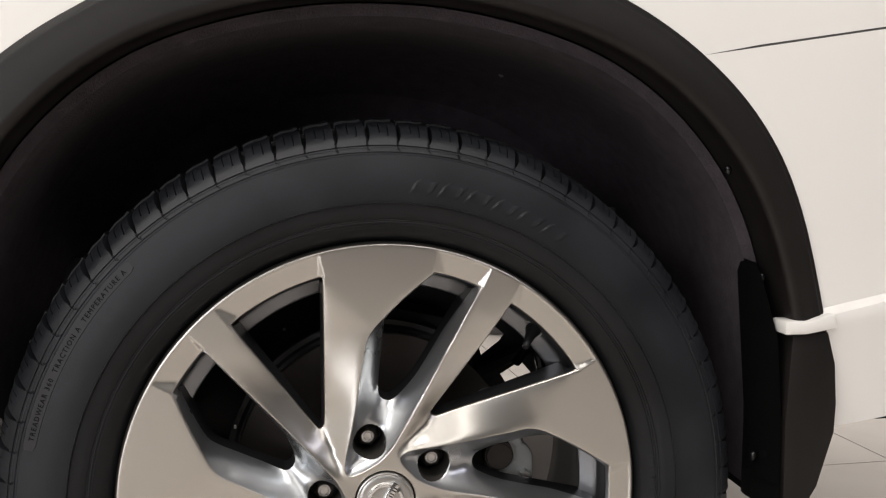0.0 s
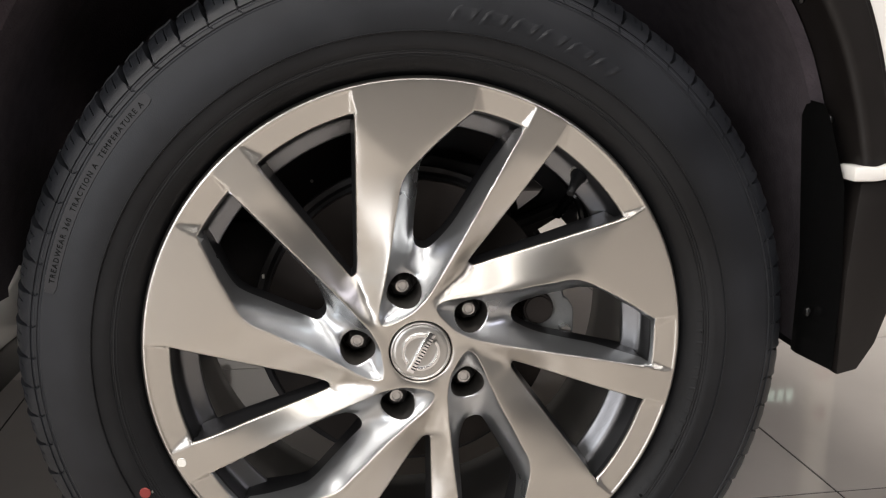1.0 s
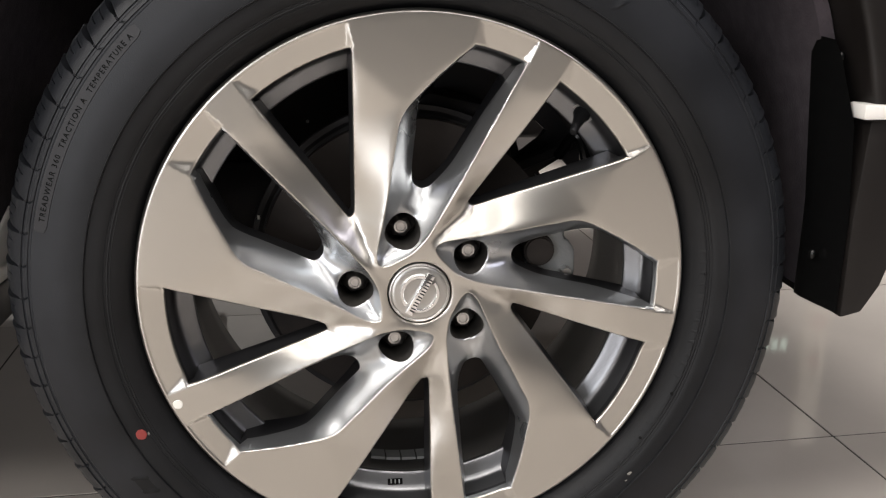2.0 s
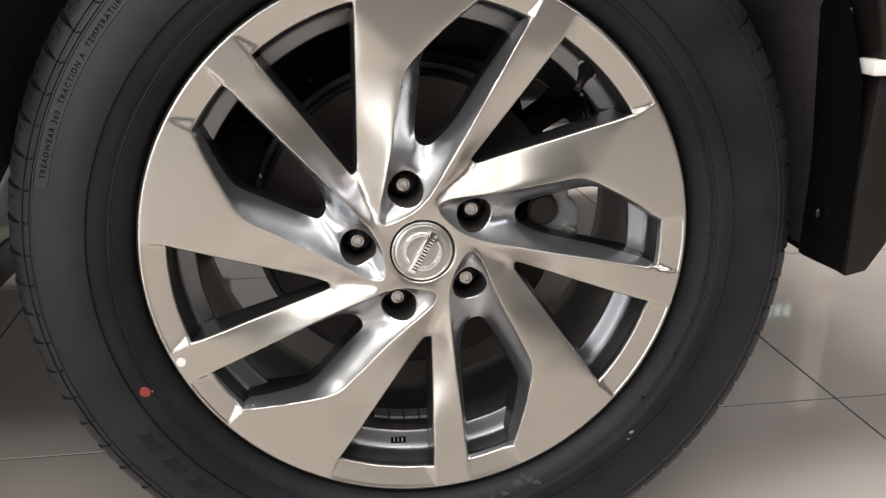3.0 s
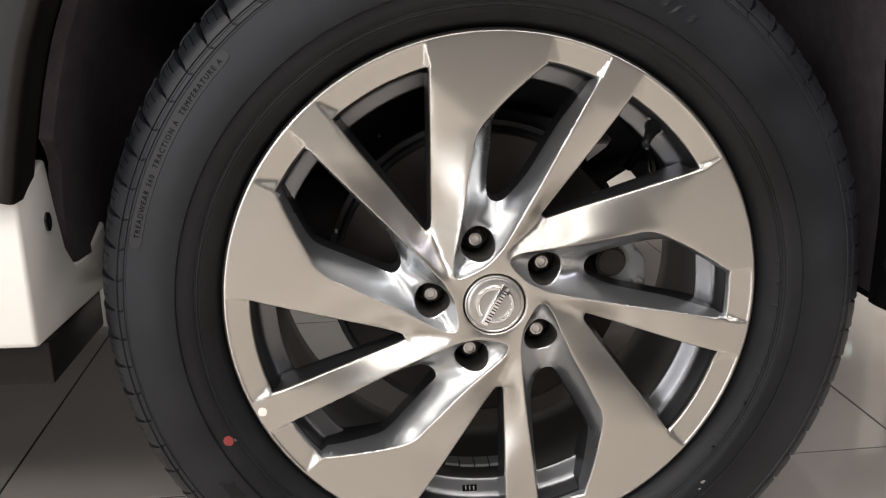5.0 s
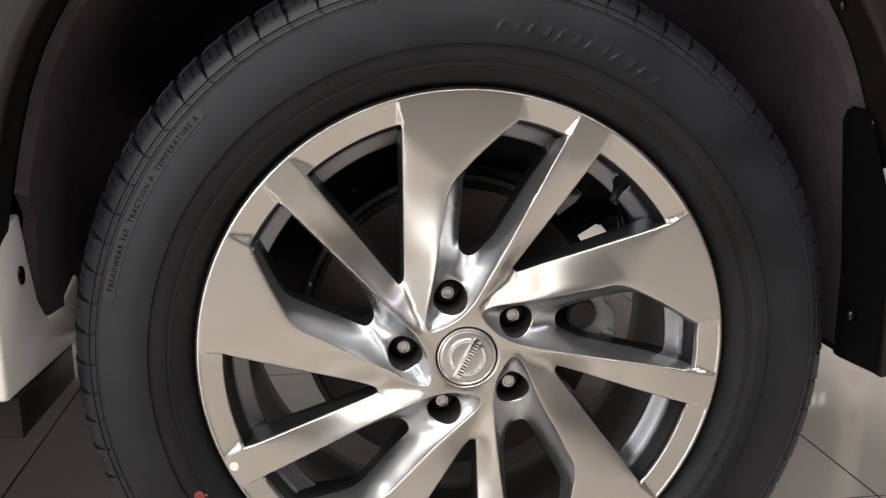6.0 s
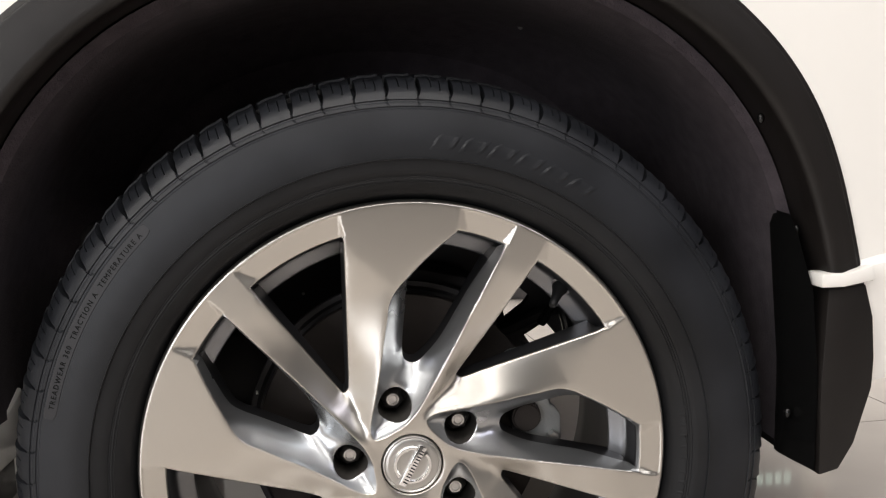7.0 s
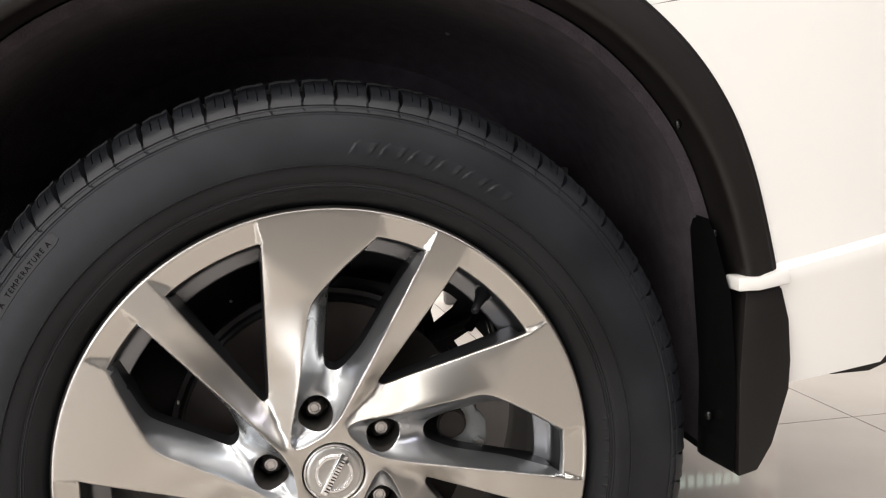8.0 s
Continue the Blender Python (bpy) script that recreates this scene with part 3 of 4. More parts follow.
    def fifths(p, rule, where=None):
        """Applies a rule of one fifth to all five."""
        out = np.zeros(len(p))
        for k in range(5):
            q = turned(p, -k)
            pick = inside(q, where) if where is not None else (np.degrees(np.arctan2(q[:, 1], q[:, 0])) - 78) % 360 < 72
            if pick.any():
                out[pick] = rule(q[pick])
        return out

    pts, edges, depth, soft = [], [], [], []

    def add(loop, d, closed=True, bend=False):
        base = len(pts)
        soft.extend([bend] * len(loop))
        for i, p in enumerate(loop):
            pts.append(Vector((float(p[0]), float(p[1]))))
            depth.append(float(d[i]) if np.ndim(d) else float(d))
            if closed or i:
                edges.append((base + (i if closed else i - 1), base + ((i + 1) % len(loop) if closed else i)))

    for r, d in ((LIP, 0.0035), (LIP - 0.0008, 0.0013), (LIP - 0.0020, 0.0002), (LIP - 0.0034, 0.0)):
        add(arc(r, 0, 358, 179), d)
    for r, d in ((0.0290, 0.0016), (0.0296, 0.0006), (0.0304, 0.0)):
        add(arc(r, 0, 350, 35), d)
    nut_out = nut + (nut - NUT_AT) * 0.07
    nut_d = pocket_depth(nut_out)
    NUT_EDGE.extend(nut_d + 0.0014)
    for k in range(5):
        for loop, d0, steps in ((slim, slim_d + sunk(slim), SLIM), (bent, bent_d + sunk(bent), BENT)):
            for out, down in steps:
                add(turned(offset(loop, out), k), d0 + down)
        add(turned(hole, k), lower_of(hole_d, pocket_depth(hole), 0.0004))
        add(turned(nut, k), nut_d + 0.0014)
        add(turned(nut_out, k), nut_d)
        add(turned(valley, k), valley_d, closed=False, bend=True)
        add(turned(np.linspace(corner, elbow, 24)[1:-1], k), 0.0, closed=False, bend=True)
        for a0, a1 in ((65.3, 78.2), (104.4, 129.5)):
            for q in (0.2437, 0.2428, 0.2419):
                line = np.array(arc(q, a0 + 0.1, a1 - 0.1, int((a1 - a0) * 2.2)))
                add(turned(line, k), sunk(line), closed=False, bend=True)
            for a, s in ((a0, 1), (a1, -1)):
                for shift in (0.02, 1.1):
                    line = np.array([polar(q, a + s * shift) for q in np.linspace(0.2256, 0.2435, 9)])
                    add(turned(line, k), sunk(line), closed=False, bend=True)
    fixed = len(pts)
    allp = np.array([tuple(p) for p in pts])
    step, cell = 0.0019, 0.0008
    cells = {(int(round(x / cell)), int(round(z / cell))) for x, z in allp}
    n = int(LIP / step) + 2
    for i in range(-n, n + 1):
        for j in range(-n - 20, n + 21):
            x, z = (i + 0.5 * (j % 2)) * step, j * step * 0.866
            if not 0.032 < math.hypot(x, z) < LIP - 0.005:
                continue
            c = (int(round(x / cell)), int(round(z / cell)))
            if any((c[0] + u, c[1] + v) in cells for u in (-1, 0, 1) for v in (-1, 0, 1)):
                continue
            pts.append(Vector((x, z)))
            depth.append(0.0)
    vs, es, fs, ov, oe, of = delaunay_2d_cdt(pts, edges, [], 0, 1e-6)
    P = np.array([tuple(v) for v in vs])
    D, known, bends = np.zeros(len(P)), np.zeros(len(P), bool), np.zeros(len(P), bool)
    for i, o in enumerate(ov):
        o = [q for q in o if q < fixed]
        if o:
            D[i], known[i], bends[i] = depth[o[0]], True, all(soft[q] for q in o)
    tri = np.array([f for f in fs])
    mid = P[tri].mean(1)
    rad = np.hypot(mid[:, 0], mid[:, 1])
    keep = (rad < LIP) & (rad > 0.0289)
    for k in range(5):
        keep &= ~inside(mid, turned(slim_in, k)) & ~inside(mid, turned(hole, k)) & ~inside(mid, turned(nut, k))
    kt = tri[keep]
    pocket = np.zeros(len(P), bool)
    for k in range(5):
        pocket |= inside(P, turned(bent_in, k))

    def depth_at(p, low):
        d = np.zeros(len(p))
        d[low] = fifths(p[low], pocket_depth, offset(bent, 0.0))
        d[~low] = fifths(p[~low], face_depth) + sunk(p[~low])
        return d

    free = ~known
    D[free] = depth_at(P[free], pocket[free])
    # shading normals: by the slope of the faces, and along the edges by the edges' own run
    xyz = np.stack([P[:, 0], D, P[:, 1]], 1)
    N = np.zeros((len(P), 3))
    fn = np.cross(xyz[kt[:, 1]] - xyz[kt[:, 0]], xyz[kt[:, 2]] - xyz[kt[:, 0]])
    for i in range(3):
        np.add.at(N, kt[:, i], fn)
    N /= np.linalg.norm(N, axis=1, keepdims=True) + 1e-15
    sign = 1.0 if np.median(N[kt[:, 0], 1]) > 0 else -1.0
    made = {q: i for i, o in enumerate(ov) for q in o}
    ring = np.array([(made[u], made[v]) for u, v in edges if not (soft[u] or soft[v])])
    lines = known & ~bends
    for _ in range(5):
        total = N * 1.0
        np.add.at(total, ring[:, 0], 0.5 * N[ring[:, 1]])
        np.add.at(total, ring[:, 1], 0.5 * N[ring[:, 0]])
        total /= np.linalg.norm(total, axis=1, keepdims=True) + 1e-15
        N[lines] = total[lines]
    some = ~lines & (np.hypot(P[:, 0], P[:, 1]) > 0.031)
    e, q, low = 0.0008, P[some], pocket[some]
    gx = (depth_at(q + (e, 0), low) - depth_at(q - (e, 0), low)) / (2 * e)
    gz = (depth_at(q + (0, e), low) - depth_at(q - (0, e), low)) / (2 * e)
    own = np.stack([-gx, np.ones(len(q)), -gz], 1) * sign
    N[some] = own / np.linalg.norm(own, axis=1, keepdims=True)
    # even out small unevenness of the slopes
    ea, eb = np.concatenate([kt[:, 0], kt[:, 1], kt[:, 2]]), np.concatenate([kt[:, 1], kt[:, 2], kt[:, 0]])
    inner = some & (np.hypot(P[:, 0], P[:, 1]) < 0.215)
    for _ in range(8):
        total = N * 3.0
        np.add.at(total, ea, N[eb])
        np.add.at(total, eb, N[ea])
        total /= np.linalg.norm(total, axis=1, keepdims=True) + 1e-15
        N[inner] = total[inner]
    used = np.unique(kt)
    index = np.full(len(P), -1)
    index[used] = np.arange(len(used))
    me = bpy.data.meshes.new("rim")
    me.from_pydata(xyz[used].tolist(), [], index[kt].tolist())
    me.materials.append(ALLOY)
    me.materials.append(POCKET)
    dish = np.zeros(len(kt), bool)
    for k in range(5):
        dish |= inside(P[kt].mean(1), turned(offset(bent, 0.0013), k))
    me.polygons.foreach_set("material_index", dish.astype(int).tolist())
    me.polygons.foreach_set("use_smooth", [True] * len(me.polygons))
    me.normals_split_custom_set_from_vertices(N[used].tolist())
    rim = new("rim", me)
    rim.parent = wheel
    rim["label"] = "brushed silver alloy rim with paired twisted spokes"
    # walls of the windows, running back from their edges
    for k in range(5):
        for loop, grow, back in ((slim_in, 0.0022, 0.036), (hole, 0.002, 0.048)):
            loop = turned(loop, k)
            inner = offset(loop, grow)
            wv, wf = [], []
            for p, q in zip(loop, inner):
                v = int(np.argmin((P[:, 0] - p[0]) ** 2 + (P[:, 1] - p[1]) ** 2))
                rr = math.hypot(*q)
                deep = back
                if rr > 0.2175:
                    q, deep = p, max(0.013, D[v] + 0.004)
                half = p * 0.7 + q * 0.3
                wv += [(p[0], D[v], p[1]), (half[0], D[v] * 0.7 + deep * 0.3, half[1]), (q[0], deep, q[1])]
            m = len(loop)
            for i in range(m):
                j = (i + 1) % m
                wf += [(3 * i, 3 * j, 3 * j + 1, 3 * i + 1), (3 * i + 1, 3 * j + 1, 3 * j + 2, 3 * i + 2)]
            part("window_wall", (wv, wf), WALLSHADE, wheel, "inner side of the spokes, coloured as in shade", 50)
    # lip turned back to the tyre
    part("rim_lip", ring_of([(LIP, 0.0035), (LIP + 0.0005, 0.0055), (LIP + 0.0004, 0.009), (LIP - 0.004, 0.015)], 180), ALLOY, wheel, "rolled silver rim lip", 60)
    # barrel behind the spokes; its dark reflections are put into a dimmer silver
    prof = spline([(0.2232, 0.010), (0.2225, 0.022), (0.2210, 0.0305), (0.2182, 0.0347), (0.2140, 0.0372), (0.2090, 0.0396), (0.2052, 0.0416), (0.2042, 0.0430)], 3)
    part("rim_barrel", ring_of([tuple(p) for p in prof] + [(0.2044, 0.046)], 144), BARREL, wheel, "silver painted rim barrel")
    # The deep barrel's shade is put into its dark colour.
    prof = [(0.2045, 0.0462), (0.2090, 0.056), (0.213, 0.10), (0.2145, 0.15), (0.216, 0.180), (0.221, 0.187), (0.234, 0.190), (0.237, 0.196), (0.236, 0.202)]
    part("inner_barrel", ring_of(prof, 120), INNERBARREL, wheel, "inner rim barrel coloured as in shade")


def build_nuts_and_cap():
    for k in range(5):
        c = turned([NUT_AT], k)[0]
        rows = []
        prof = [(0.0118, 0.046), (0.0118, 0.036), (0.0112, 0.0325), (0.0085, 0.0292), (0.0066, 0.0276), (0.0060, 0.0268), (0.0042, 0.0266), (0.0036, 0.0275), (0.0, 0.0278)]
        spin = random.Random(k).uniform(0, 60)
        for i in range(36):
            a = radians(i * 10 + spin)
            hexa = math.cos(radians(30)) / math.cos(((a * 180 / math.pi - spin) % 60 - 30) * math.pi / 180)
            row = []
            for r, y in prof:
                rr = r * hexa if r > 0.010 else r
                row.append((c[0] + rr * math.cos(a), y, c[1] + rr * math.sin(a)))
            rows.append(row)
        part("lug_nut", strip(rows, closed_u=True), STEEL, wheel, "steel lug nut", 30)
        # Silver recess whose deep shade is put into a dark colour.
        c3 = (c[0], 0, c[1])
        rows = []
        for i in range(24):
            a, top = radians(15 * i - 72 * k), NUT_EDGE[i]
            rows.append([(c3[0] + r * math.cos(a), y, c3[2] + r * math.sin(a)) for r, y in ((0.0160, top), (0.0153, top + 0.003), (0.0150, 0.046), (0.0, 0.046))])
        part("nut_sleeve", strip(rows, closed_u=True), SLEEVE, wheel, "nut recess coloured as in shade")
    prof = [(0.0279, 0.010), (0.0279, 0.0010), (0.0274, -0.0004), (0.0265, -0.0008), (0.0258, 0.0), (0.0252, 0.0004), (0.0245, -0.0002), (0.022, -0.0006), (0.010, -0.0012), (0.0, -0.0014)]
    part("centre_cap", ring_of(prof, 48), CAP, wheel, "silver centre cap")
    prof = [(0.0186, -0.0005), (0.0182, -0.0030), (0.0172, -0.0042), (0.0152, -0.0042), (0.0142, -0.0030), (0.0138, -0.0005)]
    for side in (0, 180):
        part("emblem_ring", ring_of(prof, 22, (0, 0, 0), 74 + side, 218 + side), CHROME, wheel, "chrome emblem ring")
    bar = part("emblem_bar", box(bmesh.new(), (-0.0212, -0.0052, -0.0036), (0.0212, -0.0006, 0.0036), 0.0010), CHROME, wheel, "chrome emblem bar")
    bar.rotation_euler = (0, radians(-60), 0)
    for i in range(6):
        x = -0.0176 + i * 0.0061
        bm = box(bmesh.new(), (x, -0.0056, -0.0032), (x + 0.0013, -0.0050, 0.0011), 0.0002, 1)
        box(bm, (x + 0.0027, -0.0056, -0.0032), (x + 0.0040, -0.0050, 0.0011), 0.0002, 1)
        mark = part("emblem_mark", bm, DARKSTEEL, wheel, "dark emblem mark")
        mark.rotation_euler = (0, radians(-60), 0)


SIDEWALL = [(0.2440, 0.016), (0.2475, 0.013), (0.2500, 0.0085), (0.2525, 0.001), (0.2560, -0.0055), (0.2620, -0.0105), (0.2640, -0.0115), (0.2644, -0.0122), (0.2649, -0.0122), (0.2653, -0.0119), (0.2662, -0.0124), (0.2666, -0.0131), (0.2671, -0.0131), (0.2675, -0.0129), (0.2690, -0.0138), (0.2696, -0.0132), (0.2703, -0.0139), (0.2760, -0.0156), (0.2839, -0.0166),
            (0.2843, -0.0186), (0.2849, -0.0189), (0.2856, -0.0164), (0.2950, -0.0164), (0.3060, -0.0152), (0.3165, -0.0134), (0.3278, -0.0106), (0.3287, -0.0094), (0.3300, -0.0091), (0.3308, -0.0098),
            (0.3338, -0.0086), (0.3345, -0.0070), (0.3360, -0.0064), (0.3368, -0.0072)]


def build_tyre():
    # sidewall and tread profile from the bead outwards: radius, depth
    key = SIDEWALL
    # shoulder and tread
    shoulder = [(0.3390, -0.0060), (0.3420, -0.0042), (0.3450, -0.0018), (0.3480, 0.0015), (0.3510, 0.0060), (0.3535, 0.0110), (0.3560, 0.0180), (0.3578, 0.0260), (0.3594, 0.0360), (0.3606, 0.0440)]
    rest = [(0.3545, 0.0445), (0.3545, 0.0520), (0.3632, 0.0525), (0.3655, 0.085), (0.3570, 0.086), (0.3570, 0.094), (0.3655, 0.095), (0.3655, 0.125), (0.3570, 0.126), (0.3570, 0.134), (0.3655, 0.135), (0.3630, 0.165), (0.3530, 0.166), (0.3530, 0.174), (0.3595, 0.175), (0.355, 0.200), (0.340, 0.222), (0.30, 0.232), (0.26, 0.222), (0.240, 0.200)]
    pitch, rnd = 76, random.Random(3)
    cols = [0.0, 0.12, 0.88, 1.0, 0.400, 0.408, 0.432, 0.440, 0.680, 0.688, 0.712, 0.720]
    kind = [0, 1, 1, 0, 0, 2, 2, 0, 0, 3, 3, 0]
    rows = []
    wide = [rnd.uniform(0.96, 1.04) for _ in range(pitch)]
    total, acc = sum(wide), 0.55
    for p in range(pitch):
        for c, (f, kd) in enumerate(zip(cols, kind)):
            row = []
            base = 360.0 * (acc + (f * 0.08 if c < 4 else f) * wide[p]) / total
            for r, y in key:
                a = radians(base + (0.4 if r > 0.3335 else 0.0))
                slit = 0.0014 if kd == 1 and r > 0.3335 else 0.0
                row.append((r * math.cos(a), y + slit, r * math.sin(a)))
            for s, (r, y) in enumerate(shoulder):
                depth, turn = 0.0, 0.0
                if c < 4:
                    # narrow slit near the sidewall, wide hooked groove at the tread
                    open_w = 0.08 + 0.08 * float(ease((s - 0.5) / 2.0))
                    base = 360.0 * (acc + f * open_w * wide[p]) / total
                    depth = (0.0022 + 0.0070 * float(ease((s - 0.5) / 2.0))) if kd == 1 and s > 0 else 0.0
                else:
                    base = 360.0 * (acc + f * wide[p]) / total
                    if kd == 2 and 3 <= s <= 6 or kd == 3 and 4 <= s <= 7:
                        depth = 0.0024
                depth += 0.0016 * (1 - f) * float(ease((s - 1.5) / 3.0)) if kd != 1 else 0.0
                a = radians(base + 0.4 * max(0.0, 1 - s / 3.5) ** 2)
                row.append(((r - depth) * math.cos(a), y + depth * 0.6 * (1 - s / 9), (r - depth) * math.sin(a)))
            base = 360.0 * (acc + (f * 0.19 if c < 4 else f) * wide[p]) / total
            for r, y in rest:
                a = radians(base + 0.5 * (y - 0.044) / 0.04)
                cut = (0.0075 if kd == 1 and r > 0.3555 and y < 0.17 else 0.0) + (0.0018 * (1 - f) if r > 0.352 and kd != 1 else 0.0)
                row.append(((r - cut) * math.cos(a), y, (r - cut) * math.sin(a)))
            rows.append(row)
        acc += wide[p]
    # flattened where it stands on the floor
    rows = [[(x, y, max(z, 0.0008 - HUB)) for x, y, z in row] for row in rows]
    part("tyre", strip(rows, closed_u=True), RUBBER, wheel, "black rubber tyre with blocky tread", 30)


build_rim()
build_nuts_and_cap()
build_tyre()


# ---- brake and suspension behind the wheel ----
def build_brake():
    prof = [(0.0, 0.058), (0.040, 0.058), (0.072, 0.060), (0.078, 0.066), (0.080, 0.084), (0.0805, 0.086), (0.145, 0.086), (0.146, 0.087), (0.146, 0.097), (0.145, 0.098), (0.08, 0.098)]
    part("brake_disc", ring_of(prof, 72, (0, 0, HUB)), DISC, car, "brown-tinged iron brake disc")
    prof = [(0.06, 0.108), (0.148, 0.107), (0.152, 0.104), (0.157, 0.104), (0.158, 0.107), (0.157, 0.110), (0.06, 0.112)]
    part("brake_shield", ring_of(prof, 60, (0, 0, HUB), 50, 305), DARKSTEEL, car, "black steel brake shield")
    cal = new("brake_caliper")
    cal.parent = car
    cal["label"] = "grey cast brake caliper"
    # body over the disc's edge, with a rounded bore and a bracket
    out = [(0.098, 0.432), (0.106, 0.440), (0.1264, 0.4428), (0.134, 0.4405), (0.142, 0.425), (0.146, 0.400), (0.149, 0.382), (0.1529, 0.3814), (0.1597, 0.3709),
           (0.1605, 0.344), (0.1573, 0.3415), (0.1483, 0.3405), (0.130, 0.345), (0.112, 0.350), (0.108, 0.374), (0.102, 0.405)]
    part("caliper_body", slab(out, 0.060, 0.072, 0.003), CALIPER, cal)
    out2 = [(0.132, 0.436), (0.146, 0.418), (0.154, 0.385), (0.156, 0.350), (0.150, 0.343), (0.140, 0.345), (0.138, 0.420)]
    part("caliper_bridge", slab(out2, 0.078, 0.135, 0.004), CALIPER, cal)
    bm = bmesh.new()
    bmesh.ops.create_cone(bm, cap_ends=True, segments=28, radius1=0.0165, radius2=0.0150, depth=0.014, matrix=Matrix.Translation((0.1215, 0.056, 0.3735)) @ pose(0, 0, 0, 90, 0, 0))
    bmesh.ops.bevel(bm, geom=list(bm.edges), offset=0.002, segments=2, affect="EDGES")
    part("caliper_bore", bm, DISC, cal, "brown caliper bore")
    for x, z in ((0.112, 0.427), (0.150, 0.350)):
        bm = bmesh.new()
        bmesh.ops.create_cone(bm, cap_ends=True, segments=6, radius1=0.006, radius2=0.0055, depth=0.012, matrix=Matrix.Translation((x, 0.057, z)) @ pose(0, 0, 0, 90, 0, 0))
        part("caliper_bolt", bm, STEEL, cal, "steel bolt")
    hose = spline([(0.160, 0.14, 0.45), (0.172, 0.12, 0.475), (0.182, 0.12, 0.455), (0.186, 0.13, 0.425), (0.178, 0.16, 0.40)], 6)
    part("brake_hose", tube(hose, 0.0055), GLOSSBLACK, car, "black rubber brake hose")
    # knuckle, arms and damper, dark in the arch
    bm = slab([(-0.09, 0.27), (-0.05, 0.45), (0.02, 0.52), (0.088, 0.505), (0.108, 0.462), (0.112, 0.43), (0.150, 0.39), (0.150, 0.33), (0.08, 0.26), (0.0, 0.23)], 0.125, 0.19, 0.01)
    part("suspension_knuckle", bm, DARKSTEEL, car, "black steel suspension knuckle")
    part("suspension_arm", tube([(0.02, 0.20, 0.25), (0.06, 0.45, 0.24), (0.08, 0.85, 0.27)], 0.022), DARKSTEEL, car, "black tubular suspension arm")
    part("suspension_arm", tube([(-0.02, 0.17, 0.46), (0.0, 0.42, 0.47), (0.02, 0.8, 0.44)], 0.017), DARKSTEEL, car, "black tubular suspension arm")
    part("suspension_arm", tube([(0.125, 0.20, 0.428), (0.17, 0.205, 0.444), (0.22, 0.21, 0.460), (0.33, 0.22, 0.468)], 0.0085), DARKSTEEL, car, "black tubular suspension arm")
    # masking plate added in place of the dark suspension, with two openings
    bm = pierced_plate([(0.04, 0.392), (0.30, 0.392), (0.30, 0.62), (0.04, 0.62)],
                       [[(0.131, 0.4566), (0.1377, 0.4743), (0.1434, 0.4807), (0.1535, 0.4757), (0.1653, 0.4656), (0.1588, 0.4569), (0.1354, 0.4394)],
                        [(0.1585, 0.4190), (0.1840, 0.4345), (0.2020, 0.4135), (0.1690, 0.4020)]], 0.215, 0.227)
    part("suspension_gap_mask", bm, DARKSTEEL, car, "black masking plate with two openings")
    for a in (162.0,):
        p = polar(0.1545, a)
        bm = box(bmesh.new(), (p[0] - 0.0012, 0.1025, HUB + p[1] - 0.002), (p[0] + 0.0012, 0.1045, HUB + p[1] + 0.002), 0.0004)
        part("shield_tag", bm, WHITEMARK, car, "tiny white tag on the brake shield")
    # Plate added to cover a bright patch of floor in a left window.
    part("floor_patch_mask", slab([(-0.245, 0.335), (-0.13, 0.338), (-0.13, 0.43), (-0.22, 0.43)], 0.24, 0.26, 0.004), DARKSTEEL, car, "black plate masking a bright floor patch")
    part("trailing_arm", tube([(0.02, 0.18, 0.30), (-0.2, 0.22, 0.32), (-0.6, 0.30, 0.36)], 0.028), DARKSTEEL, car, "black trailing arm")


build_brake()


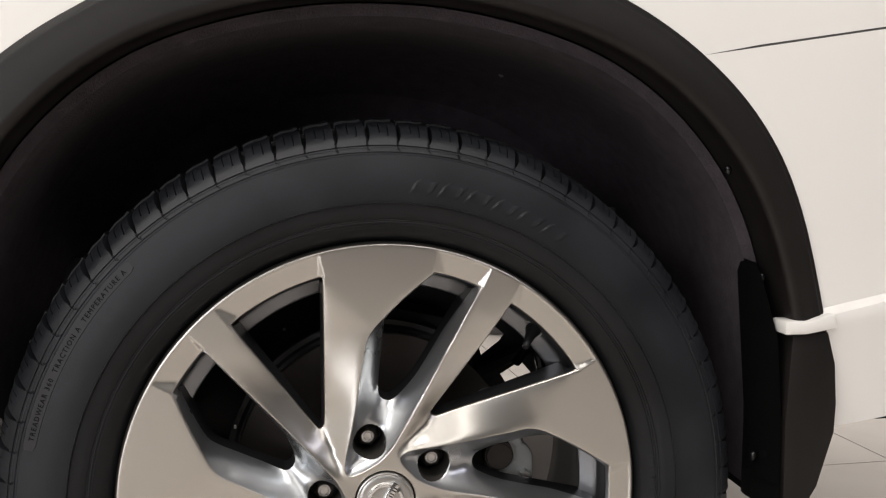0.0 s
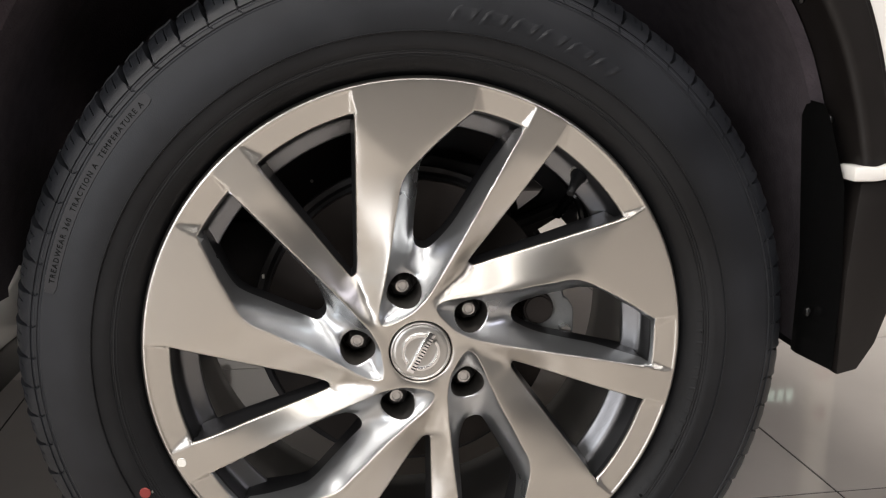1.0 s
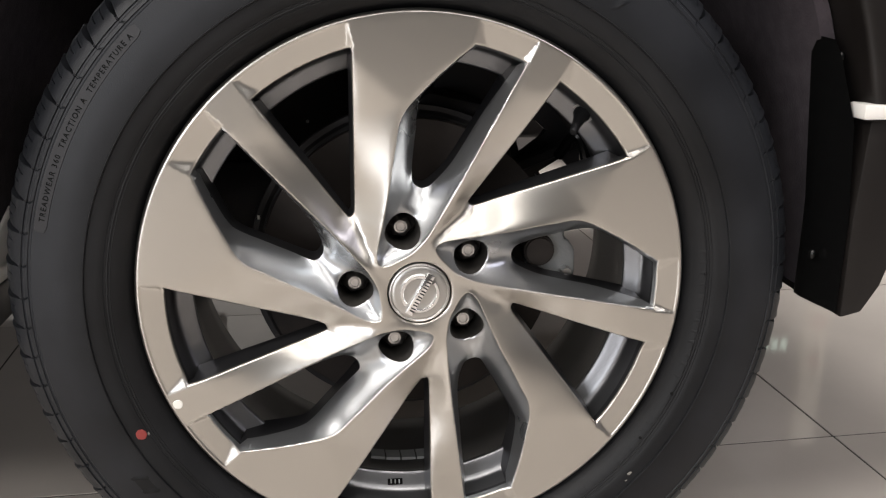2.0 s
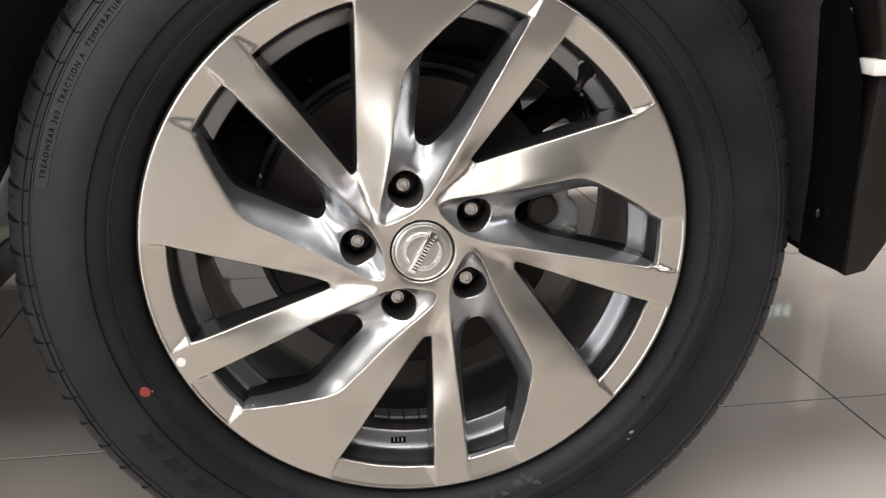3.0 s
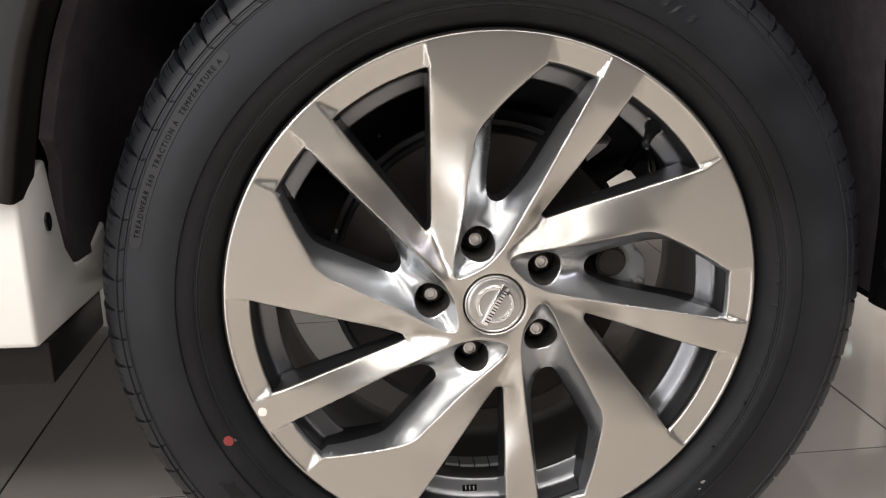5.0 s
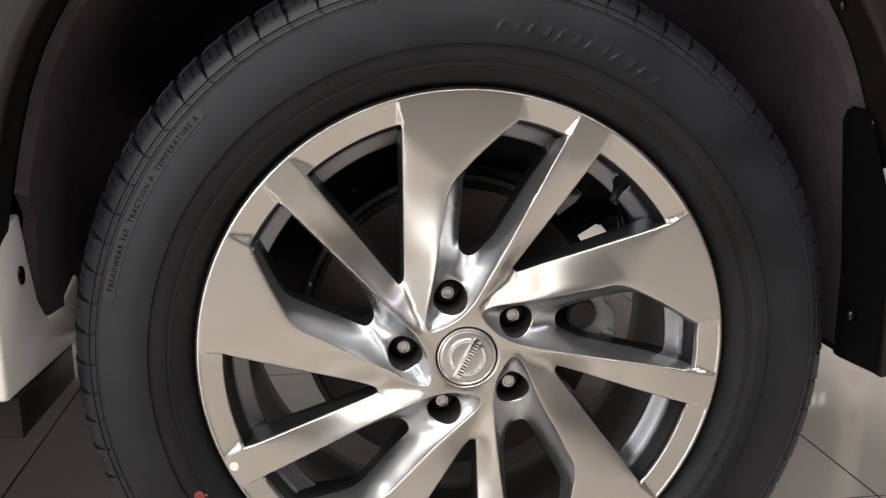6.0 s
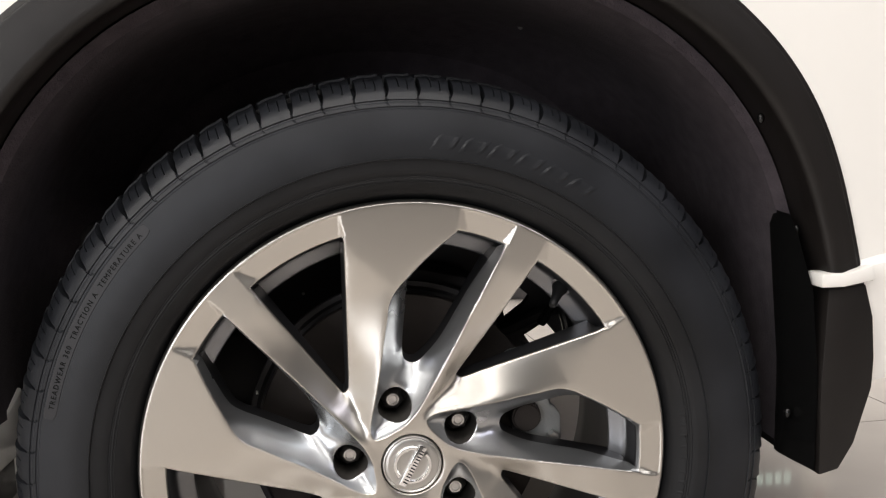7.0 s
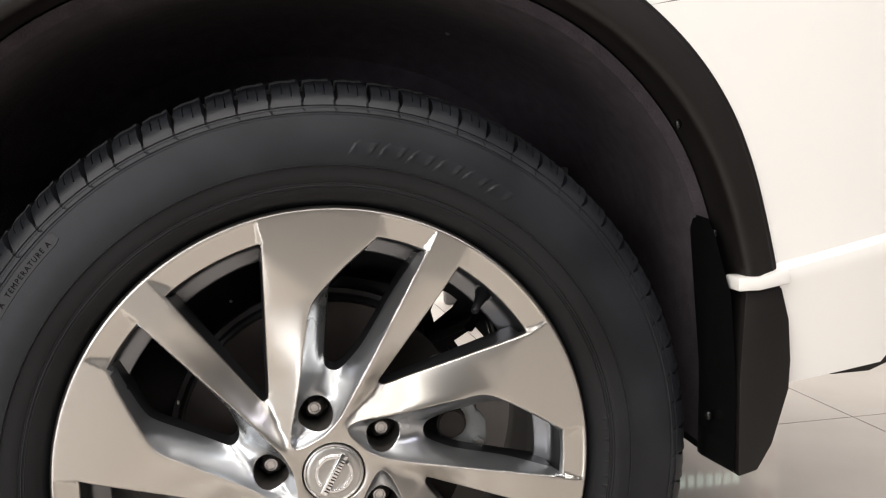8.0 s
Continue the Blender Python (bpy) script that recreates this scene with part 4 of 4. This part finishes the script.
# ---- valve, marks and balance weights ----
def build_wheel_details():
    d = polar(1.0, 45.7)
    base, tip = np.array([d[0] * 0.219, 0.036, d[1] * 0.219]), np.array([d[0] * 0.198, 0.014, d[1] * 0.198])
    axis = (tip - base) / np.linalg.norm(tip - base)
    line = [(0.0, 0.0078), (0.004, 0.0080), (0.006, 0.0072), (0.010, 0.0058), (0.016, 0.0048), (0.020, 0.0042), (0.0201, 0.0040), (0.029, 0.0038), (0.0305, 0.0030), (0.031, 0.0)]
    u = Vector(axis).orthogonal().normalized()
    w = Vector(axis).cross(u)
    rows = [[Vector(base + axis * t) + (u * math.cos(radians(20 * k)) + w * math.sin(radians(20 * k))) * r for t, r in line] for k in range(18)]
    part("valve_stem", strip(rows, closed_u=True), RUBBER, wheel, "black rubber tyre valve")
    rows = [[Vector(base + axis * t) + (u * math.cos(radians(15 * k)) + w * math.sin(radians(15 * k))) * r for t, r in ((0.0010, 0.0078), (0.0010, 0.0104), (0.0022, 0.0104), (0.0022, 0.0080))] for k in range(24)]
    part("valve_collar", strip(rows, closed_u=True), STEEL, wheel, "thin steel valve collar")
    # balance weights stuck inside the barrel
    for i in range(4):
        a0 = -101.5 + 4.4 * i
        rows = []
        for k in range(5):
            a = radians(a0 + 4.0 * k / 4)
            rows.append([(r * math.cos(a), y, r * math.sin(a)) for r, y in ((0.2128, 0.076), (0.2085, 0.078), (0.2085, 0.094), (0.2128, 0.096))])
        part("balance_weight", strip(rows), CALIPER, wheel, "grey stick-on balance weight")
    # cast mark on the barrel: a small dark oval with pale strokes
    def on_barrel(angle, size, lift, name, mat, label):
        a = radians(angle)
        c = Vector((0.2128 * math.cos(a), 0.0373 - lift, 0.2128 * math.sin(a) + lift))
        bm = bmesh.new()
        bmesh.ops.create_cube(bm, size=1, matrix=Matrix.LocRotScale(c, Euler((radians(63), 0, 0)), size))
        bmesh.ops.bevel(bm, geom=list(bm.edges), offset=min(size) * 0.35, segments=2, affect="EDGES", profile=0.5)
        part(name, bm, mat, wheel, label)

    on_barrel(-95.4, (0.0150, 0.0062, 0.0012), 0.0, "cast_mark", DARKMARK, "small dark oval cast mark")
    for i in range(3):
        on_barrel(-96.5 + 1.1 * i, (0.0013, 0.0042, 0.0012), 0.0004, "cast_stroke", CALIPER, "pale stroke of the cast mark")
    # paint marks
    for (r, a, y, rad, mat, name, label) in ((0.2392, -155.8, -0.0004, 0.0046, WHITEMARK, "white_mark", "round white paint mark"), (0.2753, -154.6, -0.0158, 0.0052, REDMARK, "red_mark", "round red paint mark")):
        c = polar(r, a)
        rnd = random.Random(7)
        rows = []
        for k in range(20):
            q = radians(18 * k)
            f = rad * rnd.uniform(0.93, 1.05)
            rows.append([(c[0] + t * f * math.cos(q), y - h, c[1] + t * f * math.sin(q)) for t, h in ((1.0, -0.0003), (0.9, 0.0003), (0.0, 0.0004))])
        part(name, strip(rows, closed_u=True), mat, wheel, label)


def side_y(r):
    rr, yy = zip(*SIDEWALL)
    return float(np.interp(r, rr, yy))


def arc_text(name, text, r0, a0, a1, height, raise_by, mat, label):
    """Letters wrapped round the sidewall, tops outwards, read clockwise."""
    cu = bpy.data.curves.new(name, "FONT")
    cu.body, cu.extrude, cu.resolution_u, cu.space_character = text, 0.0, 2, 1.3
    tmp = new(name, cu)
    bpy.context.view_layer.update()
    me = bpy.data.meshes.new_from_object(tmp)
    bpy.data.objects.remove(tmp)
    xs, ys = [v.co.x for v in me.vertices], [v.co.y for v in me.vertices]
    x0, x1, y0, y1 = min(xs), max(xs), min(ys), max(ys)
    bm = bmesh.new()
    bm.from_mesh(me)
    bpy.data.meshes.remove(me)
    bmesh.ops.subdivide_edges(bm, edges=[e for e in bm.edges if e.calc_length() > 0.4], cuts=1)
    for v in bm.verts:
        a = radians(a0 + (a1 - a0) * (v.co.x - x0) / (x1 - x0))
        r = r0 + height * (v.co.y - y0) / (y1 - y0)
        v.co = (r * math.cos(a), side_y(r) - raise_by, r * math.sin(a))
    ext = bmesh.ops.extrude_face_region(bm, geom=list(bm.faces))
    for v in ext["geom"]:
        if isinstance(v, bmesh.types.BMVert):
            v.co.y += raise_by * 0.9
    return part(name, bm, mat, wheel, label)


def build_sidewall():
    rows = []
    for k in range(61):
        a = 167.8 - (167.8 - 134.0) * k / 60
        end = min(k, 60 - k) / 1.5
        inset = 0.002 * max(0, 1 - end)
        row = []
        for r, h in ((0.3160 + inset, -0.0002), (0.3164 + inset, 0.0005), (0.3200, 0.0005), (0.3240, 0.0005), (0.3272 - inset, 0.0005), (0.3276 - inset, -0.0002)):
            row.append((r * math.cos(radians(a)), side_y(r) - h, r * math.sin(radians(a))))
        rows.append(row)
    part("text_panel", strip(rows), PANEL_SHEEN, wheel, "raised text panel with sheen put into its colour")
    arc_text("tyre_text", "TREADWEAR 360  TRACTION A  TEMPERATURE A", 0.3190, 166.2, 135.4, 0.0047, 0.0009, DARKMARK, "small dark moulded letters")
    arc_text("size_text", "225/60R18  100H", 0.2580, 97.0, 64.0, 0.0055, 0.0004, RUBBER, "small moulded size letters")
    # large moulded shapes in place of the maker's name
    for start, step, n in ((85.5, -5.0, 6), (-148.0, 6.0, 6)):
        for i in range(n):
            a0 = start + step * i
            rows = []
            for k in range(9):
                row = []
                for r in (0.2925, 0.2960, 0.3000, 0.3040, 0.3085):
                    slant = -18 * (r - 0.30)
                    a = radians(a0 + slant * 10 * 0.6 + (k / 8) * 4.2 * (-1 if step < 0 else 1))
                    edge = k in (0, 8) or r in (0.2925, 0.3085)
                    hollow = 2 <= k <= 6 and 0.295 < r < 0.306
                    row.append((r * math.cos(a), side_y(r) - (-0.0002 if edge else 0.0003 if hollow else 0.0010), r * math.sin(a)))
                rows.append(row)
            part("sidewall_block", strip(rows), BLOCKMARK if start < 0 else RUBBER, wheel, "large moulded sidewall shape")


def build_specks():
    """Fasteners in the arch, and scuffs and moulded dots on the tyre."""
    for x, y, z, r in ((0.163, 0.243, 0.780, 0.0035), (-0.10, 0.27, 0.47, 0.002), (0.352, 0.10, 0.62, 0.0025)):
        bm = bmesh.new()
        bmesh.ops.create_uvsphere(bm, u_segments=10, v_segments=6, radius=r, matrix=Matrix.Translation((x, y, z)))
        part("liner_clip", bm, STEEL, car, "small grey liner fastener")
    rnd = random.Random(11)
    for r, a, w, mat, name, label in ((0.2767, -42.5, 0.006, SCUFF, "scuff", "pale scuff on the sidewall"), (0.2795, -44.0, 0.003, SCUFF, "scuff", "pale scuff on the sidewall"),
                                      (0.2625, -35.3, 0.0032, DARKMARK, "moulded_dot", "moulded dot"), (0.2640, -23.8, 0.0032, DARKMARK, "moulded_dot", "moulded dot"), (0.2640, 3.0, 0.0032, DARKMARK, "moulded_dot", "moulded dot"), (0.2700, -154.0, 0.004, SCUFF, "scuff", "pale scuff on the sidewall"),
                                      (0.2587, -68.7, 0.012, DUST, "scuff", "dried dust on the sidewall"), (0.2600, -66.0, 0.010, DUST, "scuff", "dried dust on the sidewall"), (0.2648, -64.5, 0.011, DUST, "scuff", "dried dust on the sidewall"),
                                      (0.2630, -72.0, 0.009, DUST, "scuff", "dried dust on the sidewall"), (0.2560, -67.0, 0.006, DUST, "scuff", "dried dust on the sidewall"), (0.2620, -74.8, 0.005, DUST, "scuff", "dried dust on the sidewall")):
        c = polar(r, a)
        rows = []
        for k in range(12):
            q = radians(30 * k)
            f = w * rnd.uniform(0.6, 1.0) * (0.45 if name == "scuff" else 1.0) / 1.6
            g = f * (2.0 if name == "scuff" else 1.0)
            px, pz = g * math.cos(q), f * math.sin(q)
            t = radians(a + 70)
            dx, dz = px * math.cos(t) - pz * math.sin(t), px * math.sin(t) + pz * math.cos(t)
            rows.append([(c[0] + h * dx, side_y(math.hypot(c[0] + h * dx, c[1] + h * dz)) - e, c[1] + h * dz) for h, e in ((1.0, -0.0001), (0.8, 0.0004), (0.0, 0.0005))])
        part(name, strip(rows, closed_u=True), mat, wheel, label)
    # small moulded characters round the lower bead, too worn to read
    for a0, a1, n, r in ((-60, -30, 14, 0.2610), (-20, 10, 12, 0.2625), (-128, -100, 12, 0.2600)):
        for i in range(n):
            a = a0 + (a1 - a0) * (i + rnd.uniform(0, 0.3)) / n
            c = polar(r, a)
            w, h = rnd.uniform(0.0012, 0.0022), 0.0030
            rows = []
            for u in (-1, -0.6, 0.6, 1):
                row = []
                for v in (-1, -0.7, 0.7, 1):
                    rr, aa = r + v * h, a + math.degrees(u * w / r)
                    p = polar(rr, aa)
                    row.append((p[0], side_y(rr) - (0.0003 if abs(u) < 0.9 and abs(v) < 0.9 else -0.0001), p[1]))
                rows.append(row)
            part("moulded_mark", strip(rows), RUBBER, wheel)


build_wheel_details()
build_sidewall()
build_specks()


# ---- far side of the showroom: seen only as reflections in the polished floor ----
def build_far_stand():
    stand = thing("display_post", "cream display post with two dull red discs", "post")
    part("post", box(bmesh.new(), (1.92, 2.5, 0.0), (2.02, 2.56, 1.28), 0.004), CREAM, stand)
    for z, r in ((0.70, 0.040), (0.885, 0.028)):
        bm = bmesh.new()
        bmesh.ops.create_cone(bm, cap_ends=True, segments=28, radius1=r, radius2=r * 0.95, depth=0.008, matrix=Matrix.Translation((1.965, 2.497, z)) @ pose(0, 0, 0, 90, 0, 0))
        part("disc", bm, ROSE, stand, "dull red disc")
    board = thing("display_board", "grey display board with a row of pale marks", "display board")
    part("board", box(bmesh.new(), (0.6, 2.58, 0.0), (1.90, 2.64, 1.9), 0.006), BOARD, board)
    for i in range(7):
        x = 1.60 + 0.042 * i
        part("mark", box(bmesh.new(), (x, 2.575, 0.805), (x + 0.030, 2.5805, 0.855), 0.002), GREENGLOW, board, "glowing pale green mark")


build_far_stand()

# ---- floor tiles ----
build_floor()
